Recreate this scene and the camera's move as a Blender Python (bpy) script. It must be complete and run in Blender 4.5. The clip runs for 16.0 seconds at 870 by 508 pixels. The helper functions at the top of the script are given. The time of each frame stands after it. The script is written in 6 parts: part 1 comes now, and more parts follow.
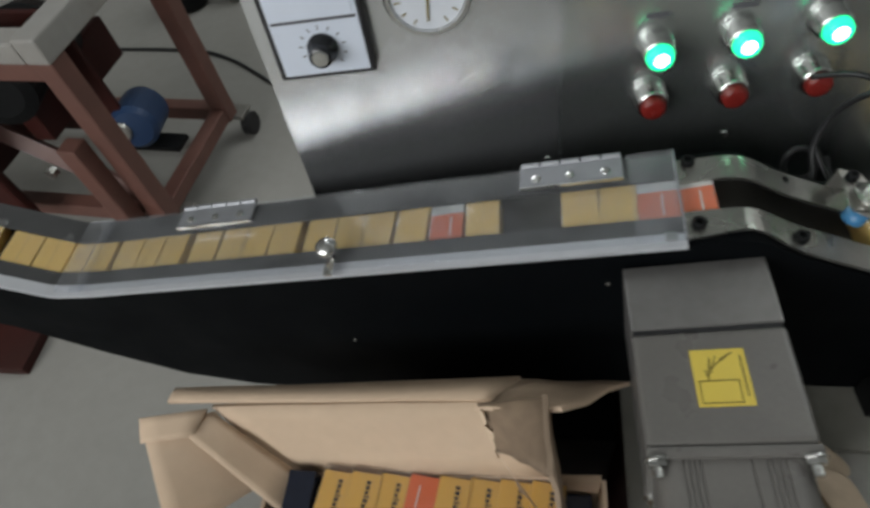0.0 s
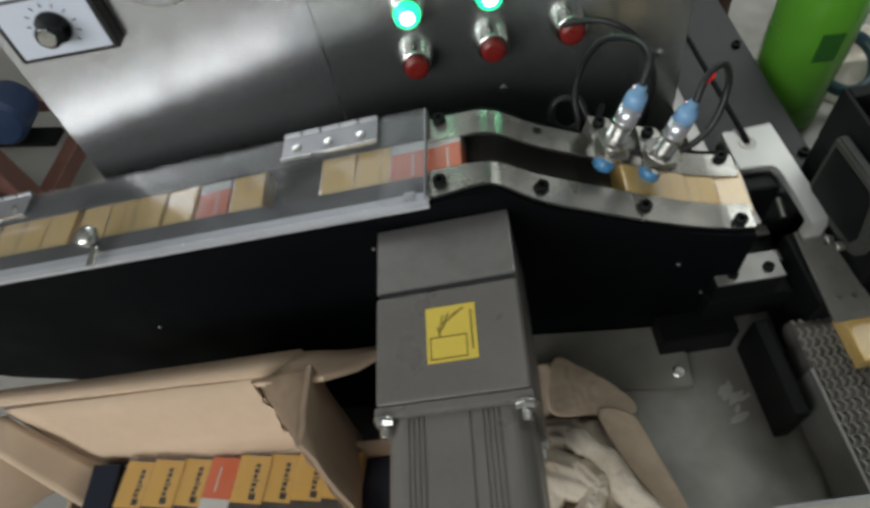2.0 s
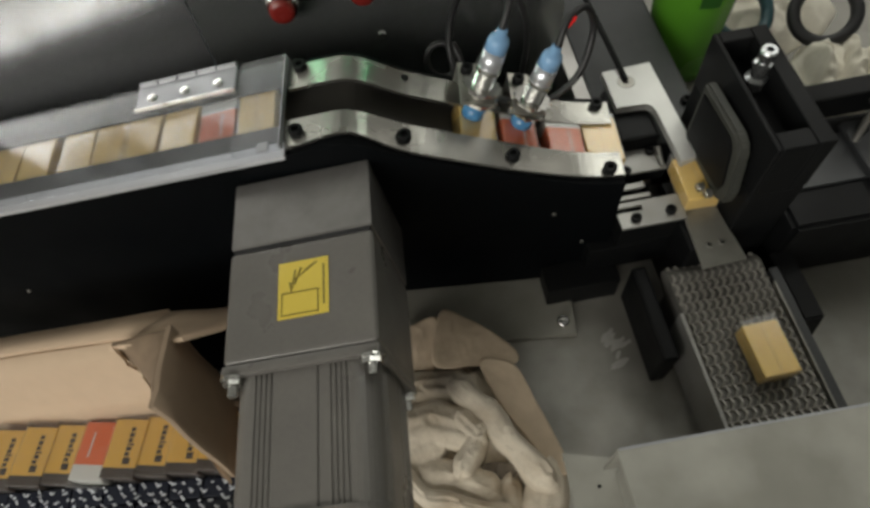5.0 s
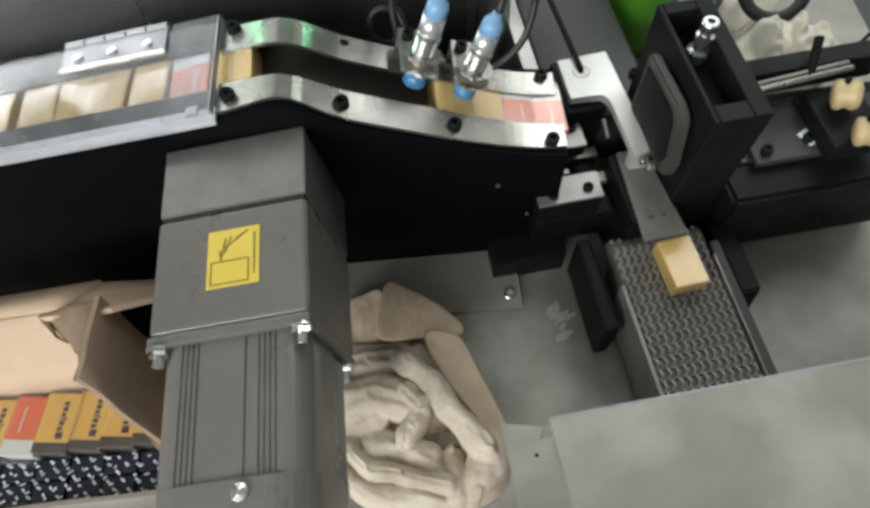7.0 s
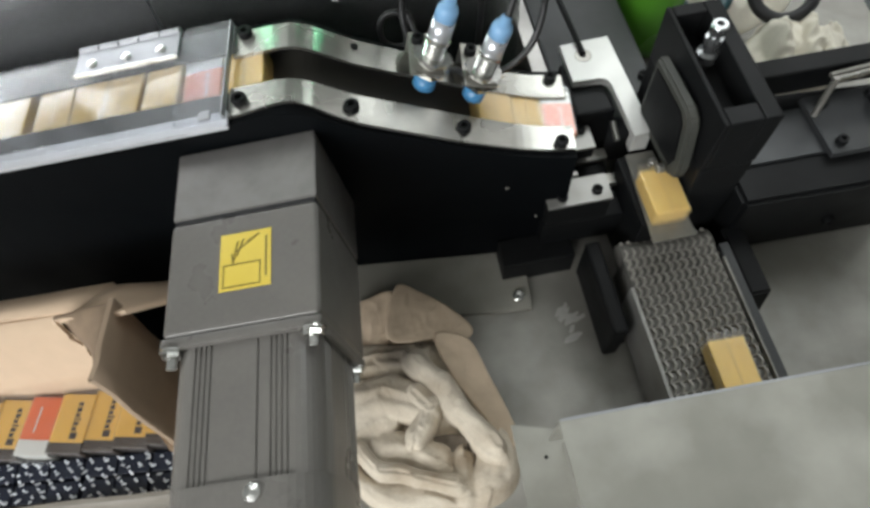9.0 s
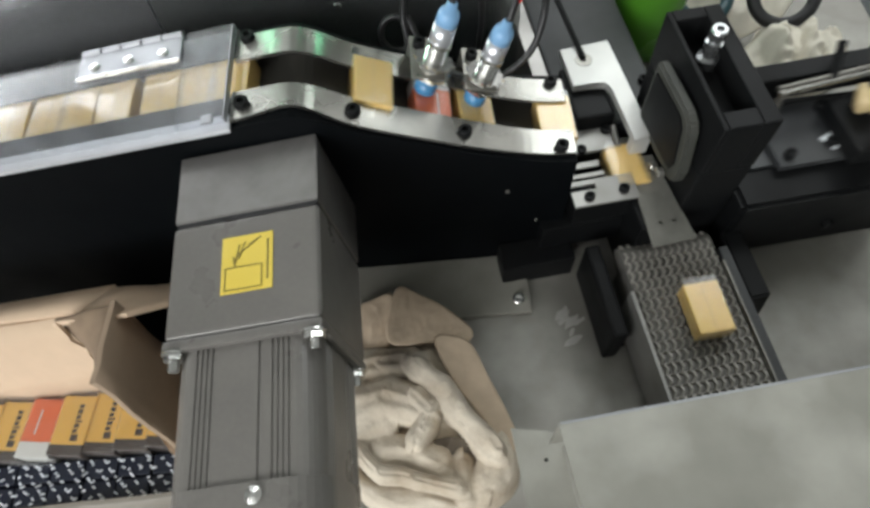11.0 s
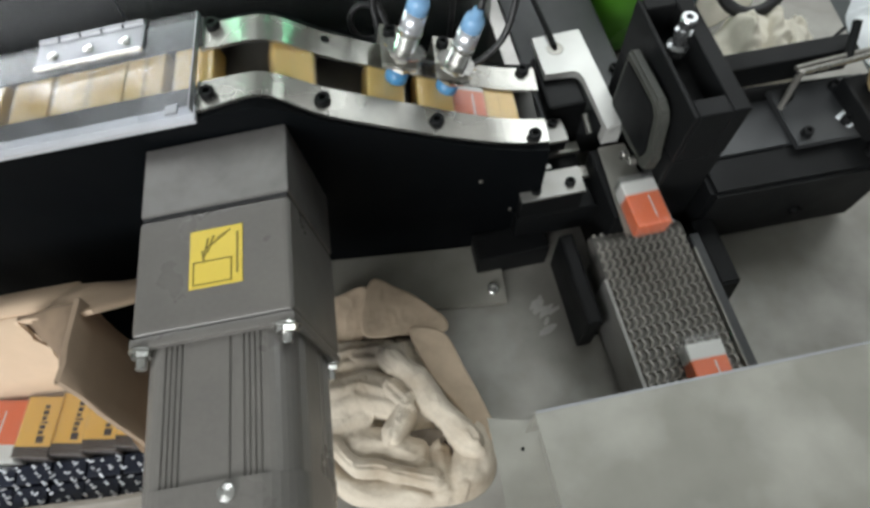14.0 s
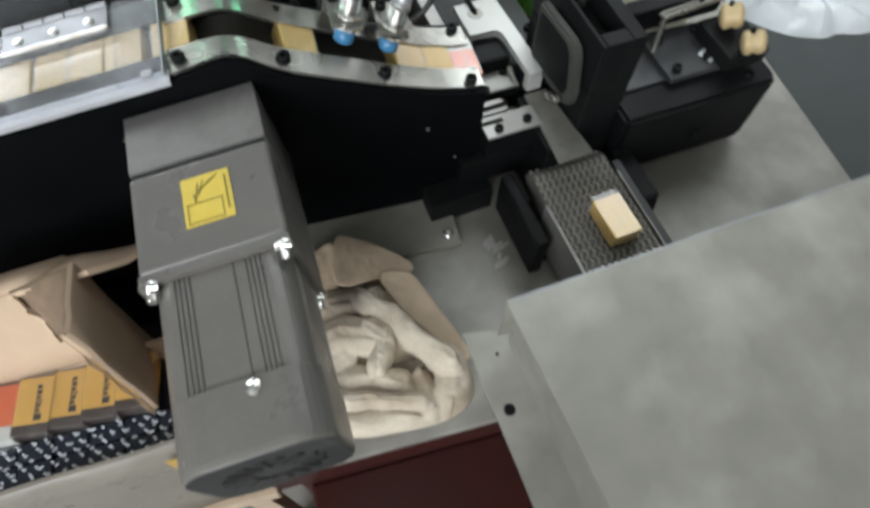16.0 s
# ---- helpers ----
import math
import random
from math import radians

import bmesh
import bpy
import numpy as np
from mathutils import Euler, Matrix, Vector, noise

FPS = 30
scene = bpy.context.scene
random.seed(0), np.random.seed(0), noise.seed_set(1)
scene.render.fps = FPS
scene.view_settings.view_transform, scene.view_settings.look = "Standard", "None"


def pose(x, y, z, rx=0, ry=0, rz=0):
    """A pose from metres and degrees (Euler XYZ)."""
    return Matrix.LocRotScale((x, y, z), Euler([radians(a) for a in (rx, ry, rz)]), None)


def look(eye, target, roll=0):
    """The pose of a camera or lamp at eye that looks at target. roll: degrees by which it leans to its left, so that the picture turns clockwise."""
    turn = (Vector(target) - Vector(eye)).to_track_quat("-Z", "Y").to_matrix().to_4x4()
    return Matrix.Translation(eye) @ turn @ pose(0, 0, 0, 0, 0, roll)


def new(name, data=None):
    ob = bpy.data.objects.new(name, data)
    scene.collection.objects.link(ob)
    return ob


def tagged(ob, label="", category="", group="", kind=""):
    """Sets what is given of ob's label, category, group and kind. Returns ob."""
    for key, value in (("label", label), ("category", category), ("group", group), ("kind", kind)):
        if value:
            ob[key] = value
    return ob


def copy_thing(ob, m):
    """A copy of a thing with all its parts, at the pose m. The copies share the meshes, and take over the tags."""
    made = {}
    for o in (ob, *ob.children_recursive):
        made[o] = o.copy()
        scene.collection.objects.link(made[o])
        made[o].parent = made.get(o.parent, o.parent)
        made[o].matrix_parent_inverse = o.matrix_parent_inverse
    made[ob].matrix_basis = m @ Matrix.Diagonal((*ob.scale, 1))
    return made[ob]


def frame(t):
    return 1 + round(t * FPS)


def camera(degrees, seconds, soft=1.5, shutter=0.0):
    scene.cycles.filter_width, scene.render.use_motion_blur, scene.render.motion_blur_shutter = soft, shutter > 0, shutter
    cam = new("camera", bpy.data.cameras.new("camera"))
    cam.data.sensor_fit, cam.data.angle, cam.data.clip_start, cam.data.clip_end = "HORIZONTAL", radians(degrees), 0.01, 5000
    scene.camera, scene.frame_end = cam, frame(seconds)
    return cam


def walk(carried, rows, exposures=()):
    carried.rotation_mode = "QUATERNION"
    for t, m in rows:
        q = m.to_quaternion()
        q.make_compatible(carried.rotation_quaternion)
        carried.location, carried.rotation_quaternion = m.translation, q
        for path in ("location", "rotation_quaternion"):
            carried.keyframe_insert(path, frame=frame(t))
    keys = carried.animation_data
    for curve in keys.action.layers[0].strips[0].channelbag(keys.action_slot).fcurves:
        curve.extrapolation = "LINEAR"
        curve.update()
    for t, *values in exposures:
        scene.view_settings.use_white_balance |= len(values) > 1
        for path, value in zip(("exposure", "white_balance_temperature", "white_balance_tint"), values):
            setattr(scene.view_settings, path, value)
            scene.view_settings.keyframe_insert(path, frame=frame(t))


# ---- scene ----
cam = camera(70.1, 16.0, soft=3.1, shutter=0.6)
METRES, EYE, TILT, LEAN, TURN = 0.43, 0.6, -90.0, 0.0, 0.0
PATH = [
    (0, (-0.165, -0.296, 0.639), (-0.511, 0.863, -0.954), -13.4),
    (0.5, (-0.117, -0.301, 0.641), (-0.45, 0.858, -0.954), -13.9),
    (1, (-0.067, -0.298, 0.623), (-0.333, 0.834, -1.005), -12.9),
    (1.5, (-0.032, -0.291, 0.614), (-0.296, 0.81, -1.034), -14.5),
    (2, (-0.006, -0.287, 0.61), (-0.223, 0.807, -1.05), -13.9),
    (2.5, (0.015, -0.285, 0.596), (-0.165, 0.756, -1.102), -12.5),
    (3, (0.033, -0.286, 0.588), (-0.11, 0.732, -1.127), -12.2),
    (3.5, (0.042, -0.286, 0.588), (-0.072, 0.718, -1.138), -11.3),
    (5.8, (0.072, -0.288, 0.591), (0.023, 0.654, -1.173), -7.5),
    (6, (0.074, -0.29, 0.586), (0.046, 0.64, -1.185), -6.2),
    (6.5, (0.082, -0.29, 0.582), (0.08, 0.617, -1.201), -4.9),
    (7, (0.086, -0.29, 0.581), (0.085, 0.613, -1.204), -5.1),
    (7.5, (0.089, -0.29, 0.581), (0.098, 0.617, -1.201), -4.7),
    (8, (0.088, -0.291, 0.583), (0.095, 0.624, -1.195), -4.8),
    (8.5, (0.086, -0.291, 0.582), (0.07, 0.617, -1.2), -6.1),
    (9, (0.085, -0.29, 0.584), (0.058, 0.617, -1.198), -6.6),
    (11.5, (0.084, -0.29, 0.586), (0.063, 0.624, -1.193), -6.1),
    (12, (0.084, -0.287, 0.583), (0.078, 0.604, -1.207), -5.4),
    (12.5, (0.085, -0.286, 0.582), (0.091, 0.598, -1.213), -4.9),
    (13, (0.083, -0.289, 0.582), (0.109, 0.59, -1.214), -3.8),
    (13.5, (0.084, -0.29, 0.583), (0.128, 0.593, -1.211), -3.1),
    (14, (0.085, -0.289, 0.582), (0.138, 0.594, -1.211), -2.7),
    (14.5, (0.09, -0.289, 0.58), (0.147, 0.583, -1.219), -2.9),
    (15, (0.091, -0.296, 0.582), (0.186, 0.59, -1.209), -2.0),
    (15.5, (0.068, -0.321, 0.595), (0.266, 0.596, -1.171), 0.7),
    (16, (0.038, -0.375, 0.599), (0.328, 0.526, -1.163), 2.9),
]
walk(cam, [(t, look(eye, target, roll)) for t, eye, target, roll in PATH], exposures=[
    (0.0, -0.74, 6600, 10), (0.6, -0.70, 6550, 10), (1.5, -0.88, 6750, 10), (2.0, -0.70, 6700, 10), (2.5, -0.60, 6900, 10), (3.0, -0.62, 7100, 10), (3.7, -0.76, 7300, 10), (5.8, -0.64, 7300, 10), (6.3, -0.42, 7200, 10),
    (6.6, -0.14, 7050, 10), (7.0, 0.02, 6750, 10), (9.0, 0.04, 6650, 10), (12.5, 0.02, 6650, 10), (15.0, 0.02, 6500, 10), (16.0, -0.02, 6450, 10)])

# ---- world, sun and large lights ----
world = bpy.data.worlds.new("workshop_daylight")
world.use_nodes = True
scene.world = world
_wn = world.node_tree.nodes
_bg = _wn["Background"]
_bg.inputs["Color"].default_value = (0.80, 0.88, 1.0, 1.0)
_bg.inputs["Strength"].default_value = 0.30
scene.view_settings.exposure = 0.0


def area_lamp(name, size_x, size_y, watts, colour, m):
    data = bpy.data.lights.new(name, "AREA")
    data.shape, data.size, data.size_y, data.energy, data.color = "RECTANGLE", size_x, size_y, watts, colour
    ob = new(name, data)
    ob.matrix_basis = m
    return ob


# skylight strip over the machine and daylight from the open front of the workshop
area_lamp("skylight", 3.6, 2.6, 150.0, (0.92, 0.98, 1.0), look((0.7, 2.1, 3.1), (0.5, 1.6, 0.0)))
area_lamp("window_light", 5.2, 2.0, 370.0, (0.95, 0.98, 1.0), look((-1.9, -3.6, 2.0), (-0.4, 0.0, 0.5)))

area_lamp("far_window_light", 2.6, 1.6, 16.0, (0.97, 0.99, 1.0), look((3.7, 3.6, 2.45), (0.15, 0.02, 0.18)))


# ---- materials ----
def material(name, colour, rough=0.5, metal=0.0, vary=0.12, scale=40.0, bump=0.0, stains=0.0, stain_colour=(0.1, 0.08, 0.06), stain_scale=6.0, stretch=(1, 1, 1), coat=0.0, rough_vary=0.1, spec=0.5, spot=None, brush=None):
    """Base colour with fine grain and larger stains, uneven gloss and a fine relief."""
    mat = bpy.data.materials.new(name)
    mat.use_nodes = True
    nt = mat.node_tree
    b = nt.nodes["Principled BSDF"]
    b.inputs["Metallic"].default_value = metal
    b.inputs["Coat Weight"].default_value = coat
    b.inputs["Specular IOR Level"].default_value = spec
    tc = nt.nodes.new("ShaderNodeTexCoord")
    mp = nt.nodes.new("ShaderNodeMapping")
    mp.inputs["Scale"].default_value = stretch
    nt.links.new(tc.outputs["Object"], mp.inputs["Vector"])
    fine = nt.nodes.new("ShaderNodeTexNoise")
    fine.inputs["Scale"].default_value, fine.inputs["Detail"].default_value = scale, 6.0
    nt.links.new(mp.outputs["Vector"], fine.inputs["Vector"])
    big = nt.nodes.new("ShaderNodeTexNoise")
    big.inputs["Scale"].default_value, big.inputs["Detail"].default_value = stain_scale, 5.0
    nt.links.new(tc.outputs["Object"], big.inputs["Vector"])
    lo, hi = [max(0.0, c * (1 - vary)) for c in colour], [min(1.0, c * (1 + vary)) for c in colour]
    mix = nt.nodes.new("ShaderNodeMix")
    mix.data_type = "RGBA"
    mix.inputs[6].default_value, mix.inputs[7].default_value = (*lo, 1), (*hi, 1)
    nt.links.new(fine.outputs["Fac"], mix.inputs[0])
    ramp = nt.nodes.new("ShaderNodeMapRange")
    ramp.inputs["From Min"].default_value, ramp.inputs["From Max"].default_value = 0.45, 0.75
    ramp.inputs["To Max"].default_value = stains
    nt.links.new(big.outputs["Fac"], ramp.inputs["Value"])
    mix2 = nt.nodes.new("ShaderNodeMix")
    mix2.data_type = "RGBA"
    mix2.inputs[7].default_value = (*stain_colour, 1)
    nt.links.new(ramp.outputs["Result"], mix2.inputs[0])
    nt.links.new(mix.outputs[2], mix2.inputs[6])
    nt.links.new(mix2.outputs[2], b.inputs["Base Color"])
    rr = nt.nodes.new("ShaderNodeMapRange")
    rr.inputs["From Min"].default_value, rr.inputs["From Max"].default_value = 0.3, 0.7
    rr.inputs["To Min"].default_value, rr.inputs["To Max"].default_value = max(0.02, rough - rough_vary), min(1.0, rough + rough_vary)
    nt.links.new(big.outputs["Fac"], rr.inputs["Value"])
    nt.links.new(rr.outputs["Result"], b.inputs["Roughness"])
    if spot:
        # one dark spot of its own, round a point, with a ragged edge
        dist, rag_edge, fall, mix3 = (nt.nodes.new(n) for n in ("ShaderNodeVectorMath", "ShaderNodeMath", "ShaderNodeMapRange", "ShaderNodeMix"))
        dist.operation = "DISTANCE"
        dist.inputs[1].default_value = spot[:3]
        nt.links.new(tc.outputs["Object"], dist.inputs[0])
        rag_edge.operation = "MULTIPLY_ADD"
        rag_edge.inputs[1].default_value = spot[3] * 1.1
        nt.links.new(big.outputs["Fac"], rag_edge.inputs[0])
        nt.links.new(dist.outputs["Value"], rag_edge.inputs[2])
        fall.inputs["From Min"].default_value, fall.inputs["From Max"].default_value = spot[3] * 0.9, spot[3] * 1.7
        fall.inputs["To Min"].default_value, fall.inputs["To Max"].default_value = 0.85, 0.0
        nt.links.new(rag_edge.outputs["Value"], fall.inputs["Value"])
        mix3.data_type = "RGBA"
        mix3.inputs[7].default_value = (*spot[4], 1)
        nt.links.new(fall.outputs["Result"], mix3.inputs[0])
        nt.links.new(mix2.outputs[2], mix3.inputs[6])
        nt.links.new(mix3.outputs[2], b.inputs["Base Color"])
    if brush:
        # brushed metal: the highlight is drawn out along the given direction
        drawn = nt.nodes.new("ShaderNodeCombineXYZ")
        for k in range(3):
            drawn.inputs[k].default_value = brush[k + 1]
        b.inputs["Anisotropic"].default_value = brush[0]
        nt.links.new(drawn.outputs["Vector"], b.inputs["Tangent"])
    if bump:
        bp = nt.nodes.new("ShaderNodeBump")
        bp.inputs["Strength"].default_value, bp.inputs["Distance"].default_value = bump, 0.002
        nt.links.new(fine.outputs["Fac"], bp.inputs["Height"])
        nt.links.new(bp.outputs["Normal"], b.inputs["Normal"])
    return mat


def clear_plastic(name, tint, rough, haze, gloss=0.5):
    """Thin clear sheet: see-through, with gloss that grows towards grazing and a dusty, scratched haze."""
    mat = bpy.data.materials.new(name)
    mat.use_nodes = True
    nt = mat.node_tree
    out = nt.nodes["Material Output"]
    tr, gl, df, mx, mh, lw, pw, tc, nz, rg = (nt.nodes.new(n) for n in ("ShaderNodeBsdfTransparent", "ShaderNodeBsdfGlossy", "ShaderNodeBsdfDiffuse", "ShaderNodeMixShader", "ShaderNodeMixShader", "ShaderNodeLayerWeight", "ShaderNodeMath", "ShaderNodeTexCoord", "ShaderNodeTexNoise", "ShaderNodeMapRange"))
    tr.inputs["Color"].default_value = (*tint, 1)
    df.inputs["Color"].default_value = (0.75, 0.76, 0.78, 1)
    gl.inputs["Roughness"].default_value = rough
    lw.inputs["Blend"].default_value = 0.25
    pw.operation, pw.use_clamp = "MULTIPLY", True
    pw.inputs[1].default_value = gloss
    nz.inputs["Scale"].default_value, nz.inputs["Detail"].default_value = 35.0, 6.0
    rg.inputs["From Min"].default_value, rg.inputs["From Max"].default_value = 0.3, 0.7
    rg.inputs["To Min"].default_value, rg.inputs["To Max"].default_value = haze * 0.4, haze * 1.6
    nt.links.new(tc.outputs["Object"], nz.inputs["Vector"])
    nt.links.new(nz.outputs["Fac"], rg.inputs["Value"])
    nt.links.new(rg.outputs["Result"], mh.inputs["Fac"])
    nt.links.new(tr.outputs["BSDF"], mh.inputs[1])
    nt.links.new(df.outputs["BSDF"], mh.inputs[2])
    nt.links.new(lw.outputs["Facing"], pw.inputs[0])
    nt.links.new(pw.outputs["Value"], mx.inputs["Fac"])
    nt.links.new(mh.outputs["Shader"], mx.inputs[1])
    nt.links.new(gl.outputs["BSDF"], mx.inputs[2])
    nt.links.new(mx.outputs["Shader"], out.inputs["Surface"])
    return mat


def glowing(name, colour, strength):
    mat = bpy.data.materials.new(name)
    mat.use_nodes = True
    b = mat.node_tree.nodes["Principled BSDF"]
    b.inputs["Base Color"].default_value = (*colour, 1)
    b.inputs["Roughness"].default_value = 0.25
    b.inputs["Emission Color"].default_value = (*colour, 1)
    b.inputs["Emission Strength"].default_value = strength
    return mat


# the table's dark spot beside the belt is dirt together with painted shade
TABLE_STEEL = material("worn_table_steel", (0.255, 0.245, 0.220), 0.45, 0.25, 0.22, 30, 0.10, 0.9, (0.44, 0.43, 0.395), 11, spot=(0.232, -0.082, 0.0, 0.072, (0.135, 0.127, 0.110)))
SCUFF_GREY = material("dried_pale_smear", (0.30, 0.292, 0.268), 0.7, 0.0, 0.15, 200, 0.1)
COVER_STEEL = material("dusty_sheet_steel", (0.245, 0.240, 0.21), 0.5, 0.25, 0.20, 30, 0.06, 1.0, (0.46, 0.455, 0.41), 9)
STRIP_STEEL = material("scratched_bright_steel", (0.41, 0.405, 0.375), 0.27, 0.9, 0.15, 90, 0.05, 0.4, (0.30, 0.29, 0.26), 25, brush=(0.88, 0, 1, 0))
ZINC = material("zinc_plated_steel", (0.72, 0.72, 0.70), 0.22, 1.0, 0.08, 120, 0.03)
BLACK_PLATE = material("blackened_steel", (0.0020, 0.0027, 0.0034), 0.6, 0.0, 0.3, 60, 0.05, 0.3, (0.003, 0.003, 0.0035), 12, spec=0.06)
BLACK_OXIDE = material("black_oxide_steel", (0.006, 0.0065, 0.007), 0.5, 0.0, 0.3, 70, 0.08, 0.4, (0.013, 0.0128, 0.012), 18, spec=0.13)
MOTOR_GREY = material("grey_motor_paint", (0.135, 0.128, 0.118), 0.34, 0.0, 0.12, 300, 0.06, 0.35, (0.18, 0.17, 0.15), 20)
MACHINED = material("ground_grey_steel", (0.27, 0.26, 0.25), 0.38, 0.7, 0.12, 90, 0.05, 0.4, (0.14, 0.135, 0.13), 25)
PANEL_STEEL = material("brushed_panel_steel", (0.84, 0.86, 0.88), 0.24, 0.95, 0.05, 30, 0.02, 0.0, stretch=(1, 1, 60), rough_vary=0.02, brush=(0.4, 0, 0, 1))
# same brushed steel, base darkened to paint the right panel's dimmer reflection
PANEL_DIM = material("panel_steel_dim_reflection", (0.70, 0.74, 0.73), 0.24, 0.95, 0.05, 30, 0.02, 0.0, stretch=(1, 1, 60), rough_vary=0.02, brush=(0.4, 0, 0, 1))
CARDBOARD = material("brown_cardboard", (0.56, 0.42, 0.30), 0.85, 0.0, 0.07, 80, 0.10, 0.35, (0.46, 0.34, 0.23), 9)
# torn corner's cardboard, darkened in colour because the corner lies in shade
CORNER_SHADE = material("torn_cardboard_shaded", (0.19, 0.135, 0.09), 0.95, 0.0, 0.2, 90, 0.25, 0.5, (0.30, 0.22, 0.15), 40)
# brown kraft face, with the side flap's shade put into its colour
SHADED_KRAFT = material("kraft_cardboard_shaded", (0.32, 0.235, 0.165), 0.85, 0.0, 0.10, 80, 0.12, 0.35, (0.24, 0.17, 0.115), 12)
CLOTH = material("soiled_cotton_rag", (0.58, 0.515, 0.42), 0.95, 0.0, 0.12, 260, 0.4, 0.85, (0.33, 0.26, 0.185), 26, spot=(0.032, -0.107, 0.034, 0.028, (0.050, 0.041, 0.033)))
YELLOW_BOX = material("yellow_printed_card", (0.80, 0.47, 0.09), 0.45, 0.0, 0.08, 60, 0.0, 0.15, (0.6, 0.28, 0.03), 30)
PALE_YELLOW = material("pale_yellow_wrapped_card", (0.90, 0.62, 0.19), 0.36, 0.0, 0.10, 60, 0.0, 0.35, (0.74, 0.37, 0.06), 45)
ORANGE_BOX = material("orange_printed_card", (0.80, 0.16, 0.045), 0.45, 0.0, 0.06, 60)
PALE_CARD = material("pale_grey_card", (0.70, 0.70, 0.68), 0.5, 0.0, 0.05, 60)
DARK_PRINT = material("dark_brown_print", (0.045, 0.025, 0.015), 0.45)
BLACK_CARD = material("black_glossy_film", (0.014, 0.017, 0.030), 0.18, 0.0, 0.2, 80)
WHITE_MARK = material("white_print_and_glints", (0.62, 0.65, 0.70), 0.4)
STICKER = material("yellow_sticker", (0.68, 0.52, 0.085), 0.4, 0.0, 0.05, 50, 0.0, 0.2, (0.6, 0.42, 0.03), 30)
BLACK_INK = material("black_ink", (0.20, 0.155, 0.03), 0.5)
WHITE_BLOCK = material("pale_aluminium", (0.50, 0.50, 0.48), 0.38, 0.35, 0.06, 80, 0.03, 0.3, (0.5, 0.5, 0.48), 20)
BLUE_PLASTIC = material("blue_plastic", (0.06, 0.21, 0.40), 0.3, 0.0, 0.08, 60)
BLACK_RUBBER = material("black_rubber", (0.012, 0.012, 0.013), 0.5)
GREEN_BOTTLE = material("green_plastic", (0.085, 0.285, 0.025), 0.25, 0.0, 0.1, 30)
BELT_LINK = material("grey_belt_mesh", (0.265, 0.252, 0.226), 0.55, 0.2, 0.2, 90, 0.05)
BELT_DARK = material("dark_belt_bed", (0.062, 0.059, 0.052), 0.6)
BELT_BED = material("dusty_grey_belt", (0.105, 0.10, 0.09), 0.7, 0.0, 0.2, 60, 0.05)
CONCRETE = material("workshop_concrete", (0.25, 0.243, 0.222), 0.8, 0.0, 0.1, 30, 0.1, 0.4, (0.24, 0.23, 0.21), 2.5)
RED_FRAME = material("red_brown_painted_steel", (0.135, 0.060, 0.046), 0.5, 0.0, 0.2, 20, 0.1, 0.4, (0.09, 0.05, 0.04), 9)
OCHRE = material("ochre_brass", (0.48, 0.37, 0.20), 0.5, 0.1, 0.2, 60, 0.05, 0.5, (0.30, 0.22, 0.12), 60)
RED_CAP = material("red_button_plastic", (0.17, 0.015, 0.012), 0.3)
GAUGE_FACE = material("pale_gauge_face", (0.62, 0.67, 0.76), 0.35, 0.0, 0.04, 40)
GREEN_GLOW = glowing("lit_green_lens", (0.01, 0.62, 0.26), 4.0)
GREEN_CORE = glowing("lit_green_bulb", (0.45, 1.0, 0.68), 18.0)
LED_GLOW = glowing("lit_pinkish_led", (1.0, 0.62, 0.70), 5.0)
SLEEVE = material("frosted_bright_sleeve", (0.62, 0.64, 0.68), 0.30, 0.75, 0.10, 60)
RED_DARK = material("dark_red_machine_paint", (0.040, 0.010, 0.008), 0.5, 0.0, 0.2, 25, 0.08, 0.4, (0.03, 0.018, 0.015), 8, spec=0.2)
EDGE_STEEL = material("bright_edge_steel", (0.58, 0.59, 0.62), 0.42, 0.35, 0.08, 60, 0.03, 0.25, (0.45, 0.45, 0.44), 20)
HINGE_STEEL = material("dull_zinc_hinge", (0.36, 0.37, 0.39), 0.42, 0.55, 0.12, 90, 0.04, 0.35, (0.24, 0.245, 0.25), 30)
SLIDE_STEEL = material("dark_worn_slide_steel", (0.235, 0.23, 0.205), 0.42, 0.5, 0.18, 80, 0.06, 0.5, (0.11, 0.105, 0.095), 22)
# dark cotton colour that paints the shade in the rag's hollow
HOLLOW_SHADE = material("cotton_dark_hollow_shade", (0.12, 0.098, 0.075), 0.9, 0.0, 0.2, 180, 0.3, 0.5, (0.16, 0.14, 0.12), 40)
JAW_STEEL = material("worn_pale_jaw_steel", (0.28, 0.275, 0.26), 0.42, 0.4, 0.12, 80, 0.04, 0.5, (0.22, 0.21, 0.19), 40)
BLUE_CAP = material("pale_blue_translucent_plastic", (0.19, 0.36, 0.57), 0.25, 0.0, 0.08, 60)
POST_STEEL = material("oily_dim_chrome", (0.34, 0.35, 0.355), 0.26, 0.9, 0.2, 90, 0.04, 0.5, (0.14, 0.14, 0.14), 40)
FOOT_STEEL = material("scuffed_foot_plate_steel", (0.26, 0.25, 0.22), 0.45, 0.2, 0.2, 50, 0.08, 0.6, (0.22, 0.21, 0.18), 22)
